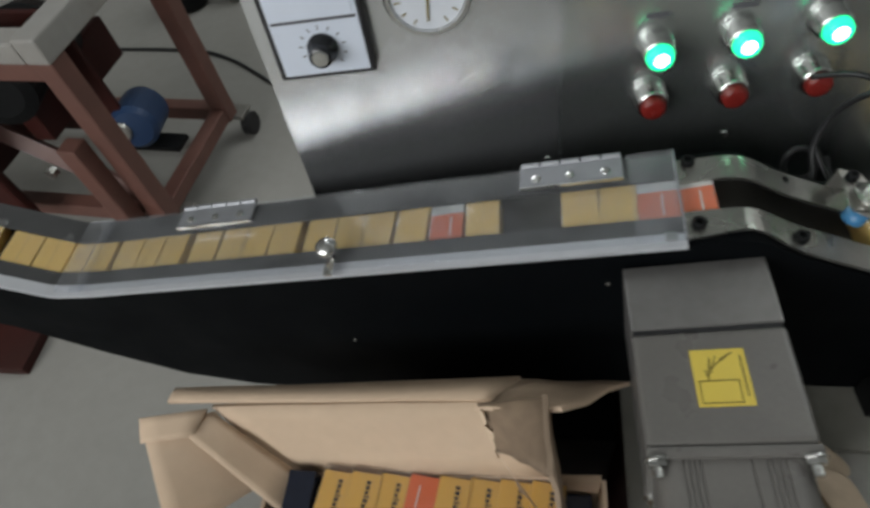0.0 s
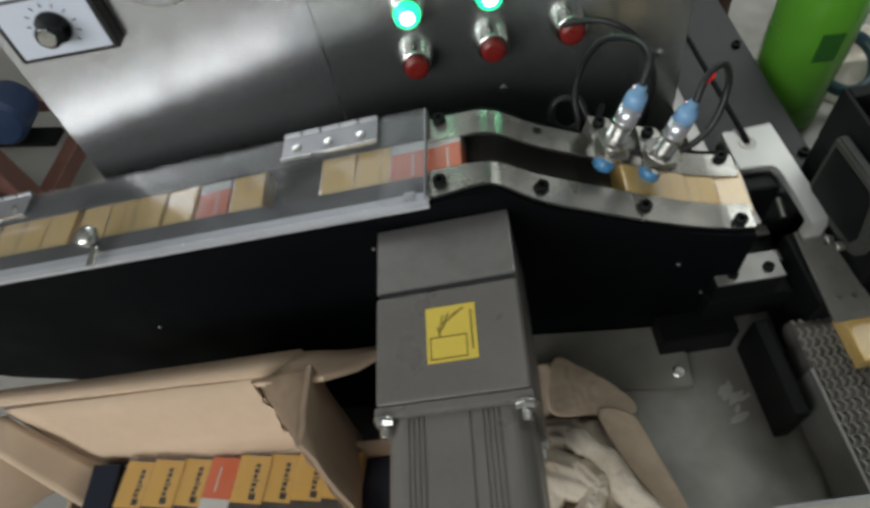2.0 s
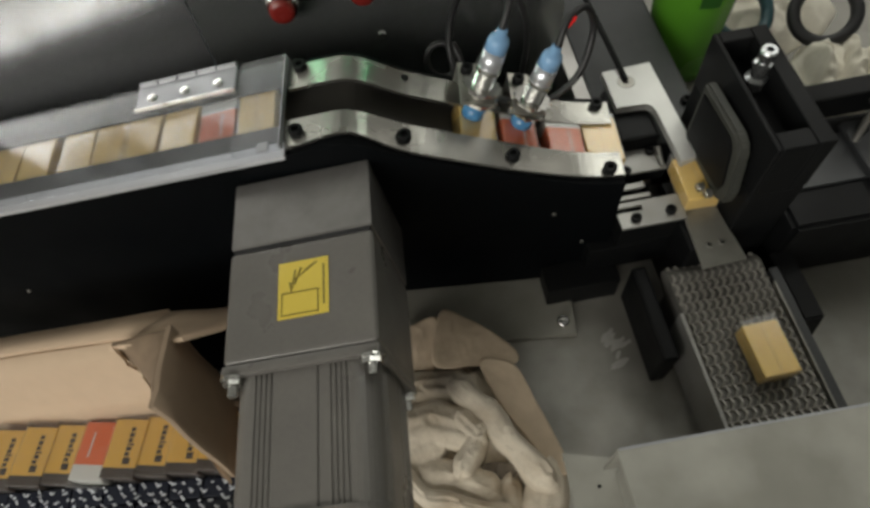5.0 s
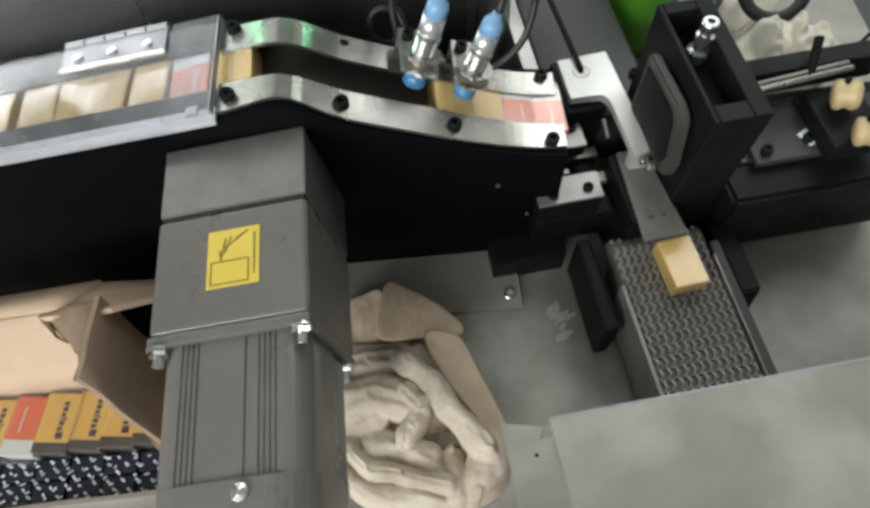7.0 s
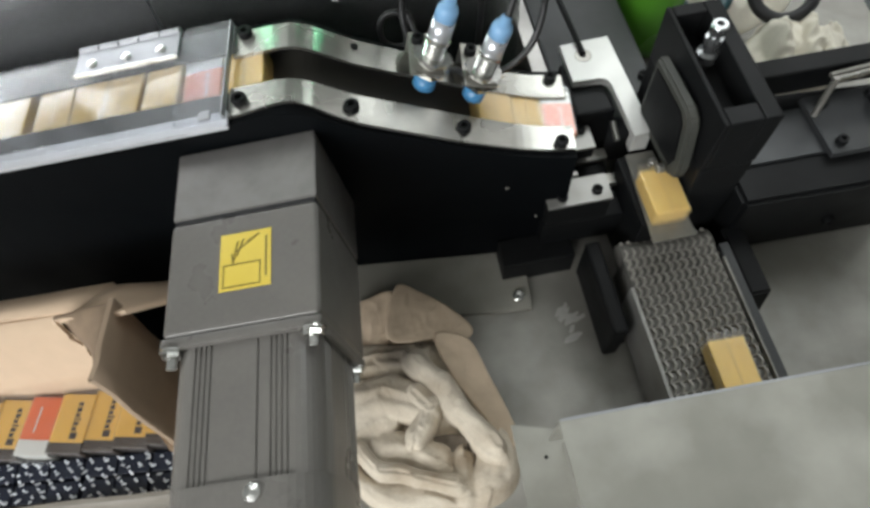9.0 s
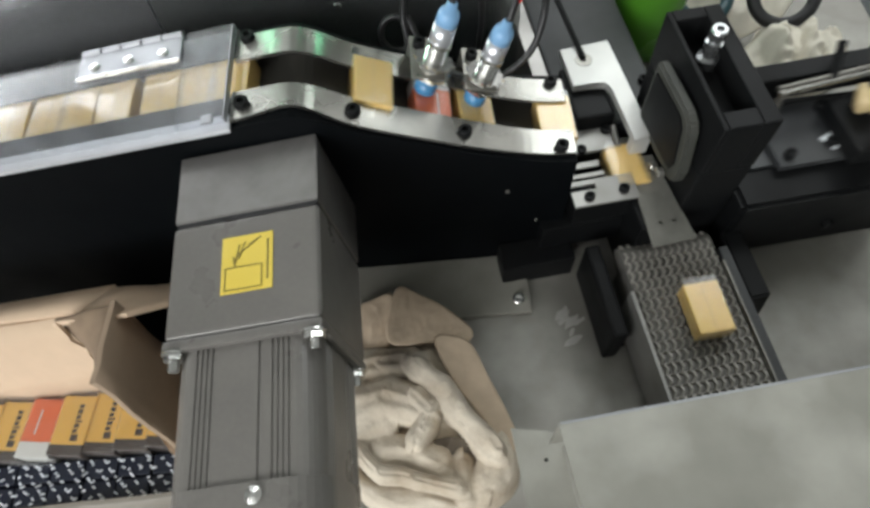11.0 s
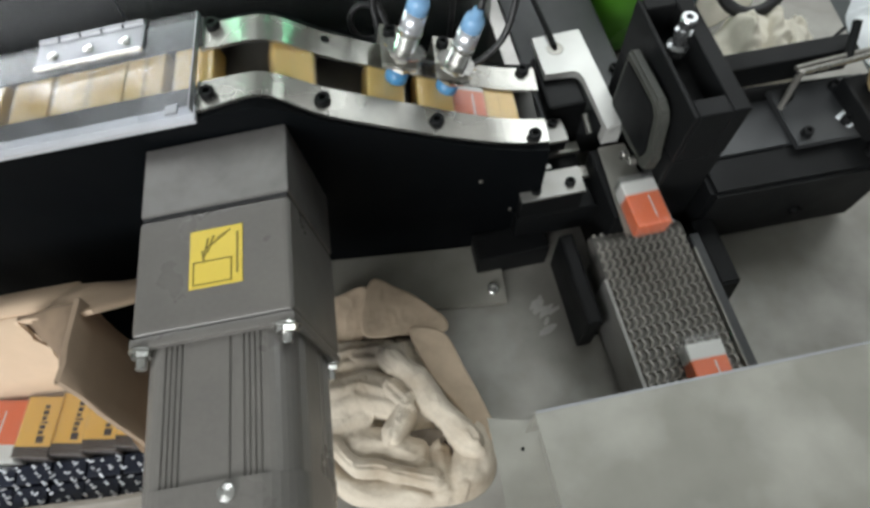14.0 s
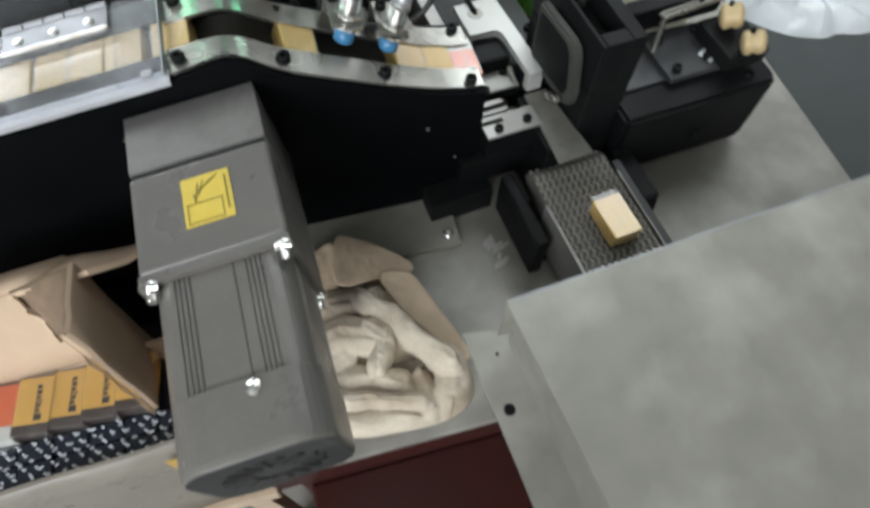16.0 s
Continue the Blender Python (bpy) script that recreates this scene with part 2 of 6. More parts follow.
INNER_RAIL = material("dark_grey_rail", (0.050, 0.050, 0.050), 0.5, 0.1, 0.15, 70, 0.04, 0.5, (0.03, 0.030, 0.030), 16)
DIM_PRINT = material("dim_grey_print", (0.09, 0.09, 0.10), 0.5)
BLACK_GLOSS = material("black_glossy_plastic", (0.012, 0.013, 0.016), 0.15)
RUBBER_GREY = material("worn_dark_rubber", (0.034, 0.036, 0.031), 0.6, 0.0, 0.25, 60, 0.12, 0.5, (0.06, 0.058, 0.048), 18)
STRIP_DULL = material("dull_worn_steel", (0.36, 0.35, 0.32), 0.36, 0.8, 0.18, 80, 0.06, 0.5, (0.2, 0.19, 0.17), 22)
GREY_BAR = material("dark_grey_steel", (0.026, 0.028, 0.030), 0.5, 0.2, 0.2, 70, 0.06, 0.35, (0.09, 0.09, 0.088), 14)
SEAM_PRINT = material("brown_print", (0.78, 0.54, 0.19), 0.5)
# plug plastic brightened by a faint emission, though it is no lamp
RED_GLOW_DIM = glowing("red_plug_faint_glow", (0.55, 0.02, 0.02), 0.5)
BENCH_GREEN = material("dark_green_grey_bench", (0.045, 0.055, 0.055), 0.6, 0.0, 0.15, 30, 0.05, 0.3, (0.07, 0.075, 0.07), 5)
PLASTIC_SHEET = material("crumpled_white_plastic", (0.70, 0.74, 0.76), 0.22, 0.0, 0.05, 30)
GLOVE = material("soiled_cream_cotton", (0.74, 0.70, 0.60), 0.95, 0.0, 0.08, 200, 0.15, 0.5, (0.36, 0.32, 0.24), 14)
TEAL = material("teal_rubber_hose", (0.02, 0.06, 0.07), 0.35)
BLUE_PAINT = material("blue_motor_paint", (0.018, 0.045, 0.11), 0.4, 0.0, 0.1, 40)
TAN_CARD = material("pale_brown_card", (0.52, 0.41, 0.30), 0.9, 0.0, 0.10, 120, 0.2, 0.5, (0.30, 0.235, 0.17), 22)
WALL_PAINT = material("workshop_wall_paint", (0.60, 0.61, 0.60), 0.8, 0.0, 0.05, 12, 0.05, 0.3, (0.45, 0.45, 0.43), 1.5)
ACRYLIC = clear_plastic("clear_acrylic", (0.95, 0.96, 0.97), 0.10, 0.040, 0.17)
HAZY = clear_plastic("cloudy_acrylic", (0.95, 0.96, 0.98), 0.12, 0.085, 0.18)
FILM = clear_plastic("clear_wrap_film", (0.98, 0.98, 0.97), 0.16, 0.06, 0.75)


# ---- mesh helpers ----
def link_mesh(name, bm, mat, parent=None, label="", smooth=False):
    me = bpy.data.meshes.new(name)
    bmesh.ops.recalc_face_normals(bm, faces=bm.faces)
    bm.to_mesh(me)
    bm.free()
    for p in me.polygons:
        p.use_smooth = smooth or p.use_smooth
    me.materials.append(mat)
    ob = new(name, me)
    ob.parent = parent
    return tagged(ob, label)


def part(name, bm, mat, parent, label="", smooth=False):
    return link_mesh(name, bm, mat, parent, label, smooth)


def thing(name, m, label, category, group="", kind=""):
    ob = new(name)
    ob.empty_display_size = 0.01
    ob.matrix_basis = m
    return tagged(ob, label, category, group, kind)


def box(x0, x1, y0, y1, z0, z1, bevel=0.0, bm=None, m=None, seg=2):
    """A bevelled block between the given limits, added to bm."""
    b = bmesh.new()
    bmesh.ops.create_cube(b, size=1.0)
    for v in b.verts:
        v.co = Vector(((x0 + x1) / 2 + v.co.x * (x1 - x0), (y0 + y1) / 2 + v.co.y * (y1 - y0), (z0 + z1) / 2 + v.co.z * (z1 - z0)))
    if bevel:
        bmesh.ops.bevel(b, geom=b.edges[:], offset=bevel, segments=seg, affect="EDGES", profile=0.6)
    return join(bm, b, m)


def join(bm, b, m=None):
    if m is not None:
        bmesh.ops.transform(b, matrix=m, verts=b.verts)
    if bm is None:
        return b
    me = bpy.data.meshes.new("tmp")
    b.to_mesh(me)
    b.free()
    bm.from_mesh(me)
    bpy.data.meshes.remove(me)
    return bm


def rod(p, q, r, bm=None, n=16, r2=None, bevel=0.0):
    """A round bar from p to q."""
    p, q = Vector(p), Vector(q)
    b = bmesh.new()
    bmesh.ops.create_cone(b, cap_ends=True, segments=n, radius1=r, radius2=r if r2 is None else r2, depth=(q - p).length)
    if bevel:
        caps = [e for f in b.faces if len(f.verts) > 4 for e in f.edges]
        bmesh.ops.bevel(b, geom=caps, offset=bevel, segments=2, affect="EDGES")
    turn = (q - p).to_track_quat("Z", "Y").to_matrix().to_4x4()
    return join(bm, b, Matrix.Translation((p + q) / 2) @ turn)


def lathe(profile, n=24, bm=None, m=None):
    """A turned body from (radius, height) pairs about z."""
    b = bmesh.new()
    rings = [[b.verts.new((r * math.cos(2 * math.pi * k / n), r * math.sin(2 * math.pi * k / n), z)) for k in range(n)] for r, z in profile]
    for a, c in zip(rings, rings[1:]):
        for k in range(n):
            b.faces.new((a[k], a[(k + 1) % n], c[(k + 1) % n], c[k]))
    b.faces.new(rings[0][::-1])
    b.faces.new(rings[-1])
    return join(bm, b, m)


def prism(outline, axis, lo, hi, bm=None, bevel=0.0, m=None):
    """An outline in the plane across axis ('y': x, z pairs; 'z': x, y; 'x': y, z), drawn out from lo to hi."""
    b = bmesh.new()
    put = {"y": lambda u, v, w: (u, w, v), "z": lambda u, v, w: (u, v, w), "x": lambda u, v, w: (w, u, v)}[axis]
    a = [b.verts.new(put(u, v, lo)) for u, v in outline]
    c = [b.verts.new(put(u, v, hi)) for u, v in outline]
    n = len(outline)
    for k in range(n):
        b.faces.new((a[k], a[(k + 1) % n], c[(k + 1) % n], c[k]))
    b.faces.new(a[::-1])
    b.faces.new(c)
    if bevel:
        bmesh.ops.bevel(b, geom=b.edges[:], offset=bevel, segments=2, affect="EDGES")
    return join(bm, b, m)


def ribbon(points, y0, y1, thick, bm=None):
    """A strip bent along (x, z) points, between y0 and y1, with its top on the points."""
    low = [(x, z - thick) for x, z in points]
    b = bmesh.new()
    at = lambda y, x: y(x) if callable(y) else y
    rows = [[b.verts.new((x, at(y, x), z)) for x, z in line] for line, y in ((points, y0), (points, y1), (low, y1), (low, y0))]
    n = len(points)
    for a, c in zip(rows, rows[1:] + rows[:1]):
        for k in range(n - 1):
            b.faces.new((a[k], a[k + 1], c[k + 1], c[k]))
    for k in (0, n - 1):
        b.faces.new([r[k] for r in rows])
    return join(bm, b)


def tube(points, r, n=10, bm=None):
    """A round cable through points, smoothed."""
    pts = [Vector(p) for p in points]
    fine = []
    for k in range(len(pts) - 1):
        p0, p1, p2, p3 = pts[max(k - 1, 0)], pts[k], pts[k + 1], pts[min(k + 2, len(pts) - 1)]
        for s in range(8):
            u = s / 8
            fine.append(0.5 * (2 * p1 + (p2 - p0) * u + (2 * p0 - 5 * p1 + 4 * p2 - p3) * u * u + (3 * p1 - p0 - 3 * p2 + p3) * u ** 3))
    fine.append(pts[-1])
    b = bmesh.new()
    rings, up = [], Vector((0.13, 0.21, 0.97))
    for k, p in enumerate(fine):
        d = (fine[min(k + 1, len(fine) - 1)] - fine[max(k - 1, 0)]).normalized()
        s1 = d.cross(up).normalized()
        s2 = d.cross(s1)
        rings.append([b.verts.new(p + r * (math.cos(2 * math.pi * j / n) * s1 + math.sin(2 * math.pi * j / n) * s2)) for j in range(n)])
    for a, c in zip(rings, rings[1:]):
        for j in range(n):
            b.faces.new((a[j], a[(j + 1) % n], c[(j + 1) % n], c[j]))
    b.faces.new(rings[0][::-1])
    b.faces.new(rings[-1])
    return join(bm, b)


def cap_screw(r=0.0045, h=0.005, bm=None, m=None):
    """A socket-head cap screw with its hollow, standing on z = 0."""
    return lathe([(r, 0), (r, h * 0.85), (r * 0.9, h), (r * 0.5, h), (r * 0.5, h * 0.4), (0.0004, h * 0.4)], 14, bm, m)


# ---- setting ----
FLOOR = -0.62
STATION = pose(0.28, 0, 0, 0, 0, 6)   # the wrapping station and its belt stand turned by six degrees


def setting():
    tagged(link_mesh("floor", box(-6, 6, -4, 7, FLOOR - 0.06, FLOOR), CONCRETE), "pale grey worn concrete workshop floor", "floor", kind="structure")
    for name, lim in (("wall_north", (-6, 6, 7, 7.15, FLOOR, 3.2)), ("wall_south", (-6, 6, -4.15, -4, FLOOR, 3.2)), ("wall_west", (-6.15, -6, -4, 7, FLOOR, 3.2)), ("wall_east", (6, 6.15, -4, 7, FLOOR, 3.2))):
        tagged(link_mesh(name, box(*lim), WALL_PAINT), "plain pale grey painted workshop wall", "wall", kind="structure")
    tagged(link_mesh("ceiling", box(-6.1, 6.1, -4.1, 7.1, 3.2, 3.3), WALL_PAINT), "plain pale workshop ceiling", "ceiling", kind="structure")


def machine_table():
    ob = thing("machine_table", pose(0, 0, 0), "worn grey steel machine table on a dark red base", "table")
    part("table_top", box(-0.085, 0.645, -0.258, 0.62, -0.012, 0, 0.0012), TABLE_STEEL, ob, "worn grey steel top")
    rng = random.Random(41)
    for n in range(7):
        # dried smears on the darkened steel beside the belt
        u, v, turn, length = 0.206 + rng.uniform(-0.012, 0.014), -0.088 + rng.uniform(-0.018, 0.020), rng.uniform(0.3, 1.1), rng.uniform(0.005, 0.013)
        rim = []
        for q in range(11):
            a = q * math.tau / 11
            du, dv = length * math.cos(a) * rng.uniform(0.6, 1.1), length * 0.32 * math.sin(a) * rng.uniform(0.4, 1.2)
            rim.append((u + du * math.cos(turn) - dv * math.sin(turn), v + du * math.sin(turn) + dv * math.cos(turn)))
        part("smear", prism(rim, "z", 0.0002, 0.0004 + 0.0001 * n, None), SCUFF_GREY, ob, "dried pale smear on the darkened steel")
    part("base", box(-0.07, 0.63, -0.235, 0.60, FLOOR, -0.0125, 0.004), RED_DARK, ob, "dark red painted steel base")
    # added black block that makes the recess beside the carton dark like shade
    part("lower_panel", box(-0.310, -0.0865, -0.050, 0.160, FLOOR, -0.045, 0.003), BLACK_PLATE, ob, "added black panel for the shaded recess")
    part("base_step", box(-0.06, 0.63, -0.40, -0.2355, FLOOR, -0.20, 0.004), RED_DARK, ob, "dark red lower step of the base")
    part("front_rail", box(-0.08, 0.64, -0.252, -0.232, -0.09, -0.0125, 0.003), RED_DARK, ob, "dark red painted rail")
    return ob


def table_bolt():
    ob = thing("table_bolt", pose(0.380, 0.288, 0.0), "dark hex bolt with a washer on the table", "bolt")
    part("washer", lathe([(0.013, 0), (0.013, 0.0018), (0.004, 0.0020)], 24), STRIP_DULL, ob, "bright washer")
    part("head", rod((0, 0, 0.0020), (0, 0, 0.0100), 0.0085, None, 6, bevel=0.0008), BLACK_OXIDE, ob)


def foot_plate():
    ob = thing("foot_plate", pose(0, 0, 0), "thin grey steel foot plate screwed to the table", "plate")
    part("plate", box(-0.02, 0.168, -0.066, -0.001, 0.0, 0.007, 0.0010), FOOT_STEEL, ob)
    part("screw", cap_screw(0.006, 0.004, None, Matrix.Translation((0.156, -0.052, 0.007))), ZINC, ob, "bright socket screw")


# ---- chute ----
PROFILE = [(-1.02, 0.31), (-0.72, 0.1865), (-0.665, 0.163), (-0.62, 0.166), (-0.06, 0.2465), (-0.017, 0.2527), (-0.006, 0.2515), (0.014, 0.2385), (0.028, 0.2297), (0.11, 0.194), (0.15, 0.178), (0.172, 0.1715), (0.19, 0.1685), (0.206, 0.1675), (0.25, 0.1675)]


def strip_z(x):
    for (xa, za), (xb, zb) in zip(PROFILE, PROFILE[1:]):
        if x <= xb:
            return za + (zb - za) * (x - xa) / (xb - xa)
    return PROFILE[-1][1]


def smooth_z(x, w=0.010):
    return sum(strip_z(x + w * k / 4) for k in range(-4, 5)) / 9


def chute():
    ob = thing("feed_chute", pose(0, 0, 0), "black steel feed chute with bright bent guide strips", "conveyor")
    xs = [-1.0 + k * 0.006 for k in range(202)]
    xs = [x for x in xs if x <= 0.196] + [0.2005]
    top = [(x, smooth_z(x) - 0.004) for x in xs]
    low = [(0.2005, 0.055), (0.1985, 0.0055), (0.15, 0.0055), (-0.05, -0.002), (-0.30, -0.035), (-0.45, -0.048), (-0.52, -0.042), (-0.60, -0.02), (-0.68, 0.03), (-0.76, 0.090), (-1.0, 0.20)]
    for y0, y1 in ((0.0, 0.010), (0.083, 0.093)):
        pl = part("side_plate", prism(top + low, "y", y0, y1), BLACK_PLATE, ob, "blackened steel side plate")
        if y0 == 0.0:
            for x, z in ((-0.112, 0.190), (0.145, 0.128), (-0.36, 0.08), (0.175, 0.075)):
                part("rivet", lathe([(0.0022, 0), (0.0018, 0.0012), (0.0003, 0.0016)], 10, None, Matrix.Translation((x, -0.0002, z)) @ pose(0, 0, 0, 90, 0, 0)), STRIP_STEEL, pl, "small bright rivet")
    part("belt_bed", ribbon([(x, smooth_z(x) - 0.0229) for x in xs], 0.0105, 0.0825, 0.01), BELT_DARK, ob, "dark belt bed between the plates")
    right = [x for x in xs if x >= -0.06]
    bow = lambda x: 0.0035 + 0.0055 * math.exp(-((x + 0.014) / 0.026) ** 2) + 0.003 * max(0.0, (x - 0.12) / 0.08)
    for y0, y1 in ((0.001, 0.0295), (0.0605, 0.0850)):
        st = part("guide_strip", ribbon([(x, smooth_z(x)) for x in right], bow if y0 < 0.03 else y0, y1, 0.003), STRIP_STEEL, ob, "bright bent steel guide strip")
        for x in ((-0.049, 0.028, 0.110, 0.189) if y0 < 0.03 else (-0.049, 0.190)):
            part("cap_screw", cap_screw(0.0055, 0.006, None, Matrix.Translation((x, (0.0120 if x > 0.15 else 0.0155) if y0 < 0.03 else 0.0805, smooth_z(x) - 0.0005))), BLACK_OXIDE, st, "black socket-head screw")
        if y0 > 0.03:
            part("screw_hole", lathe([(0.0035, 0), (0.0030, 0.0006), (0.0005, 0.0006)], 14, None, Matrix.Translation((0.030, 0.0775, smooth_z(0.030) + 0.0002)) @ pose(0, 0, 0, 0, 21, 0)), BLACK_OXIDE, st, "dark empty screw hole")
    left = [x for x in xs if x <= -0.055]
    part("edge_rail", ribbon([(x, smooth_z(x) - 0.001) for x in left], -0.003, 0.0105, 0.004), EDGE_STEEL, ob, "bright steel edge rail")
    # far rail in a much darker colour than the near one
    part("edge_rail", ribbon([(x, smooth_z(x) - 0.001) for x in left], 0.0825, 0.094, 0.004), INNER_RAIL, ob, "dark steel edge rail")
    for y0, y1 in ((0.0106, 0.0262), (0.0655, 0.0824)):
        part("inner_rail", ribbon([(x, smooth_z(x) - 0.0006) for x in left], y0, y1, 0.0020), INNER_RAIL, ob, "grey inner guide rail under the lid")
    return ob


SLOPE = math.degrees(math.atan2(0.0805, 0.56))


def acrylic_cover():
    """The hinged lid lies along the incline; its own x runs up the incline."""
    m = pose(-0.06, 0.0, 0.2475, 0, -SLOPE, 0)
    ob = thing("acrylic_cover", m, "clear acrylic lid with two zinc hinges and a knob", "cover")
    lid = part("lid", box(-0.5735, -0.0365, 0.001, 0.092, 0.0, 0.004, 0.0006), ACRYLIC, ob, "clear acrylic sheet")
    part("end_tab", box(-0.036, -0.0002, 0.0010, 0.0920, 0.0, 0.0060, 0.0005), HAZY, ob, "cloudy thick end of the lid")
    part("end_tab", box(-0.6050, -0.574, 0.0010, 0.0920, 0.0, 0.0055, 0.0005), HAZY, ob, "cloudy thick end of the lid")
    part("polished_edge", box(0.0002, 0.0014, 0.0010, 0.0920, 0.0, 0.0060, 0.0003), HINGE_STEEL, ob, "bright cut edge")
    part("corner_clip", box(-0.015, -0.006, -0.0030, 0.0050, 0.0062, 0.0080, 0.0008), HINGE_STEEL, ob, "bright corner clip")
    for x0, x1 in ((-0.126, -0.040), (-0.480, -0.394)):
        hg = part("hinge", box(x0, x1, 0.066, 0.0915, 0.0042, 0.0058, 0.0004), HINGE_STEEL, ob, "zinc-plated steel hinge")
        part("lip", box(x0, x1, 0.0655, 0.0668, 0.0042, 0.0075, 0.0003), ZINC, hg, "bright bent lip")
        for k in range(5):
            part("knuckle", rod((x0 + 0.001 + k * 0.0172, 0.0925, 0.0055), (x0 + 0.0165 + k * 0.0172, 0.0925, 0.0055), 0.0028, None, 12), HINGE_STEEL, hg)
        for k in range(3):
            part("screw", lathe([(0.0042, 0), (0.0036, 0.0016), (0.0012, 0.0022)], 14, None, Matrix.Translation((x0 + 0.014 + k * 0.029, 0.076, 0.0058))), ZINC, hg, "round-head screw")
    kn = part("knob", lathe([(0.003, 0.004), (0.003, 0.012), (0.009, 0.014), (0.0105, 0.018), (0.009, 0.022), (0.003, 0.0245)], 20, None, Matrix.Translation((-0.293, 0.013, 0))), ZINC, ob, "bright round knob", True)
    part("latch", box(-0.297, -0.289, -0.008, 0.010, 0.0041, 0.0065, 0.0006), ZINC, ob)
    return ob


# ---- motor ----
def motor():
    ob = thing("gear_motor", pose(-0.0518, -0.0012, 0.2232, 0, -6.5, 2.2), "grey painted electric gear motor with yellow warning sticker", "motor")
    h = 0.052
    part("flange_plate", box(-h, h, -0.057, -0.0005, -2 * h, 0, 0.0015), MACHINED, ob, "bare grey steel gearbox flange")
    part("gasket", box(-h + 0.0015, h - 0.0015, -0.0605, -0.0565, -2 * h + 0.002, -0.0015), BLACK_RUBBER, ob)
    part("gearbox", box(-h - 0.0005, h + 0.0005, -0.144, -0.0605, -2 * h, 0.0005, 0.0045, seg=3), MOTOR_GREY, ob)
    part("mount_plate", box(-h - 0.001, h + 0.001, -0.1515, -0.1442, -2 * h, 0.0008, 0.0016), MOTOR_GREY, ob)

    def section(w, r, groove):
        out = []
        for q in range(4):
            cx, cz = (1, 1, -1, -1)[q] * (w - r), (1, -1, -1, 1)[q] * (w - r)
            for k in range(9):
                a = math.radians(90 - 90 * q - 90 * k / 8)
                out.append((cx + r * math.cos(a), cz + r * math.sin(a)))
            if groove:
                # grooves beside the rounded corner, before the next flat
                d = ((0, -1), (-1, 0), (0, 1), (1, 0))[q]
                nrm = ((1, 0), (0, -1), (-1, 0), (0, 1))[q]
                start = ((w, w - r), (w - r, -w), (-w, -(w - r)), (-(w - r), w))[q]
                span = 2 * (w - r)
                for s in [0.0 + 0.055 * j for j in range(4)] + [0.66] + [0.80 + 0.055 * j for j in range(4)]:
                    for off, dep in ((0.0, 0.0), (0.009, 0.0011), (0.019, 0.0011), (0.030, 0.0)):
                        u = (s + off) * span
                        out.append((start[0] + d[0] * u - nrm[0] * dep, start[1] + d[1] * u - nrm[1] * dep))
        return out
    part("stator_body", prism([(x, z - h) for x, z in section(0.0480, 0.017, True)], "y", -0.236, -0.1515), MOTOR_GREY, ob, "finned grey aluminium motor body")
    sec = section(0.0500, 0.025, False)
    cover = bmesh.new()
    rings = []
    for y, f in ((-0.236, 1.0), (-0.279, 1.0), (-0.2825, 0.985), (-0.284, 0.955), (-0.284, 0.93), (-0.282, 0.925), (-0.282, 0.10)):
        rings.append([cover.verts.new((x * f, y, z * f - h)) for x, z in sec])
    for a, c in zip(rings, rings[1:]):
        for k in range(len(sec)):
            cover.faces.new((a[k], a[(k + 1) % len(sec)], c[(k + 1) % len(sec)], c[k]))
    cover.faces.new(rings[0])
    cover.faces.new(rings[-1])
    fc = part("fan_cover", cover, MOTOR_GREY, ob, "grey fan cover with vent slots")
    # end plate in dark grey: the shade on the motor's end is in its colour
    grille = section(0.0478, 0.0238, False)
    part("grille", prism([(x, z - h) for x, z in grille], "y", -0.2846, -0.2822), GREY_BAR, fc, "grille plate, darkened for the shaded end face")
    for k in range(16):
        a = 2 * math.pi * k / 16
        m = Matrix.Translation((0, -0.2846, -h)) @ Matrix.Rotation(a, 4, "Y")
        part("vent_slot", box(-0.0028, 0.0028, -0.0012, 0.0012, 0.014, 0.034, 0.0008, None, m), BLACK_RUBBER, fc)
    part("sticker", box(-0.0150, 0.0205, -0.1185, -0.0765, 0.0006, 0.0012), STICKER, ob, "yellow warning sticker with a hand pictogram")
    st = [o for o in ob.children if o.name.startswith("sticker")][0]
    ink = [box(-0.0125, 0.0135, -0.1005, -0.0998, 0.0012, 0.0016), box(-0.0125, 0.0135, -0.1165, -0.1158, 0.0012, 0.0016), box(-0.0125, -0.0118, -0.1165, -0.0998, 0.0012, 0.0016), box(0.0128, 0.0135, -0.1165, -0.0998, 0.0012, 0.0016)]
    for b in ink:
        part("frame_line", b, BLACK_INK, st)
    for px, py, ang, ln in ((-0.004, -0.090, 80, 0.014), (-0.001, -0.088, 70, 0.013), (0.003, -0.086, 35, 0.016), (-0.006, -0.096, 100, 0.008), (0.008, -0.082, 30, 0.010)):
        part("pictogram_bar", box(-ln / 2, ln / 2, -0.0005, 0.0005, 0.0012, 0.0016, 0, None, pose(px, py, 0, 0, 0, ang)), BLACK_INK, st)
    part("text_bar", box(0.0165, 0.0178, -0.112, -0.082, 0.0012, 0.0015), BLACK_INK, st)
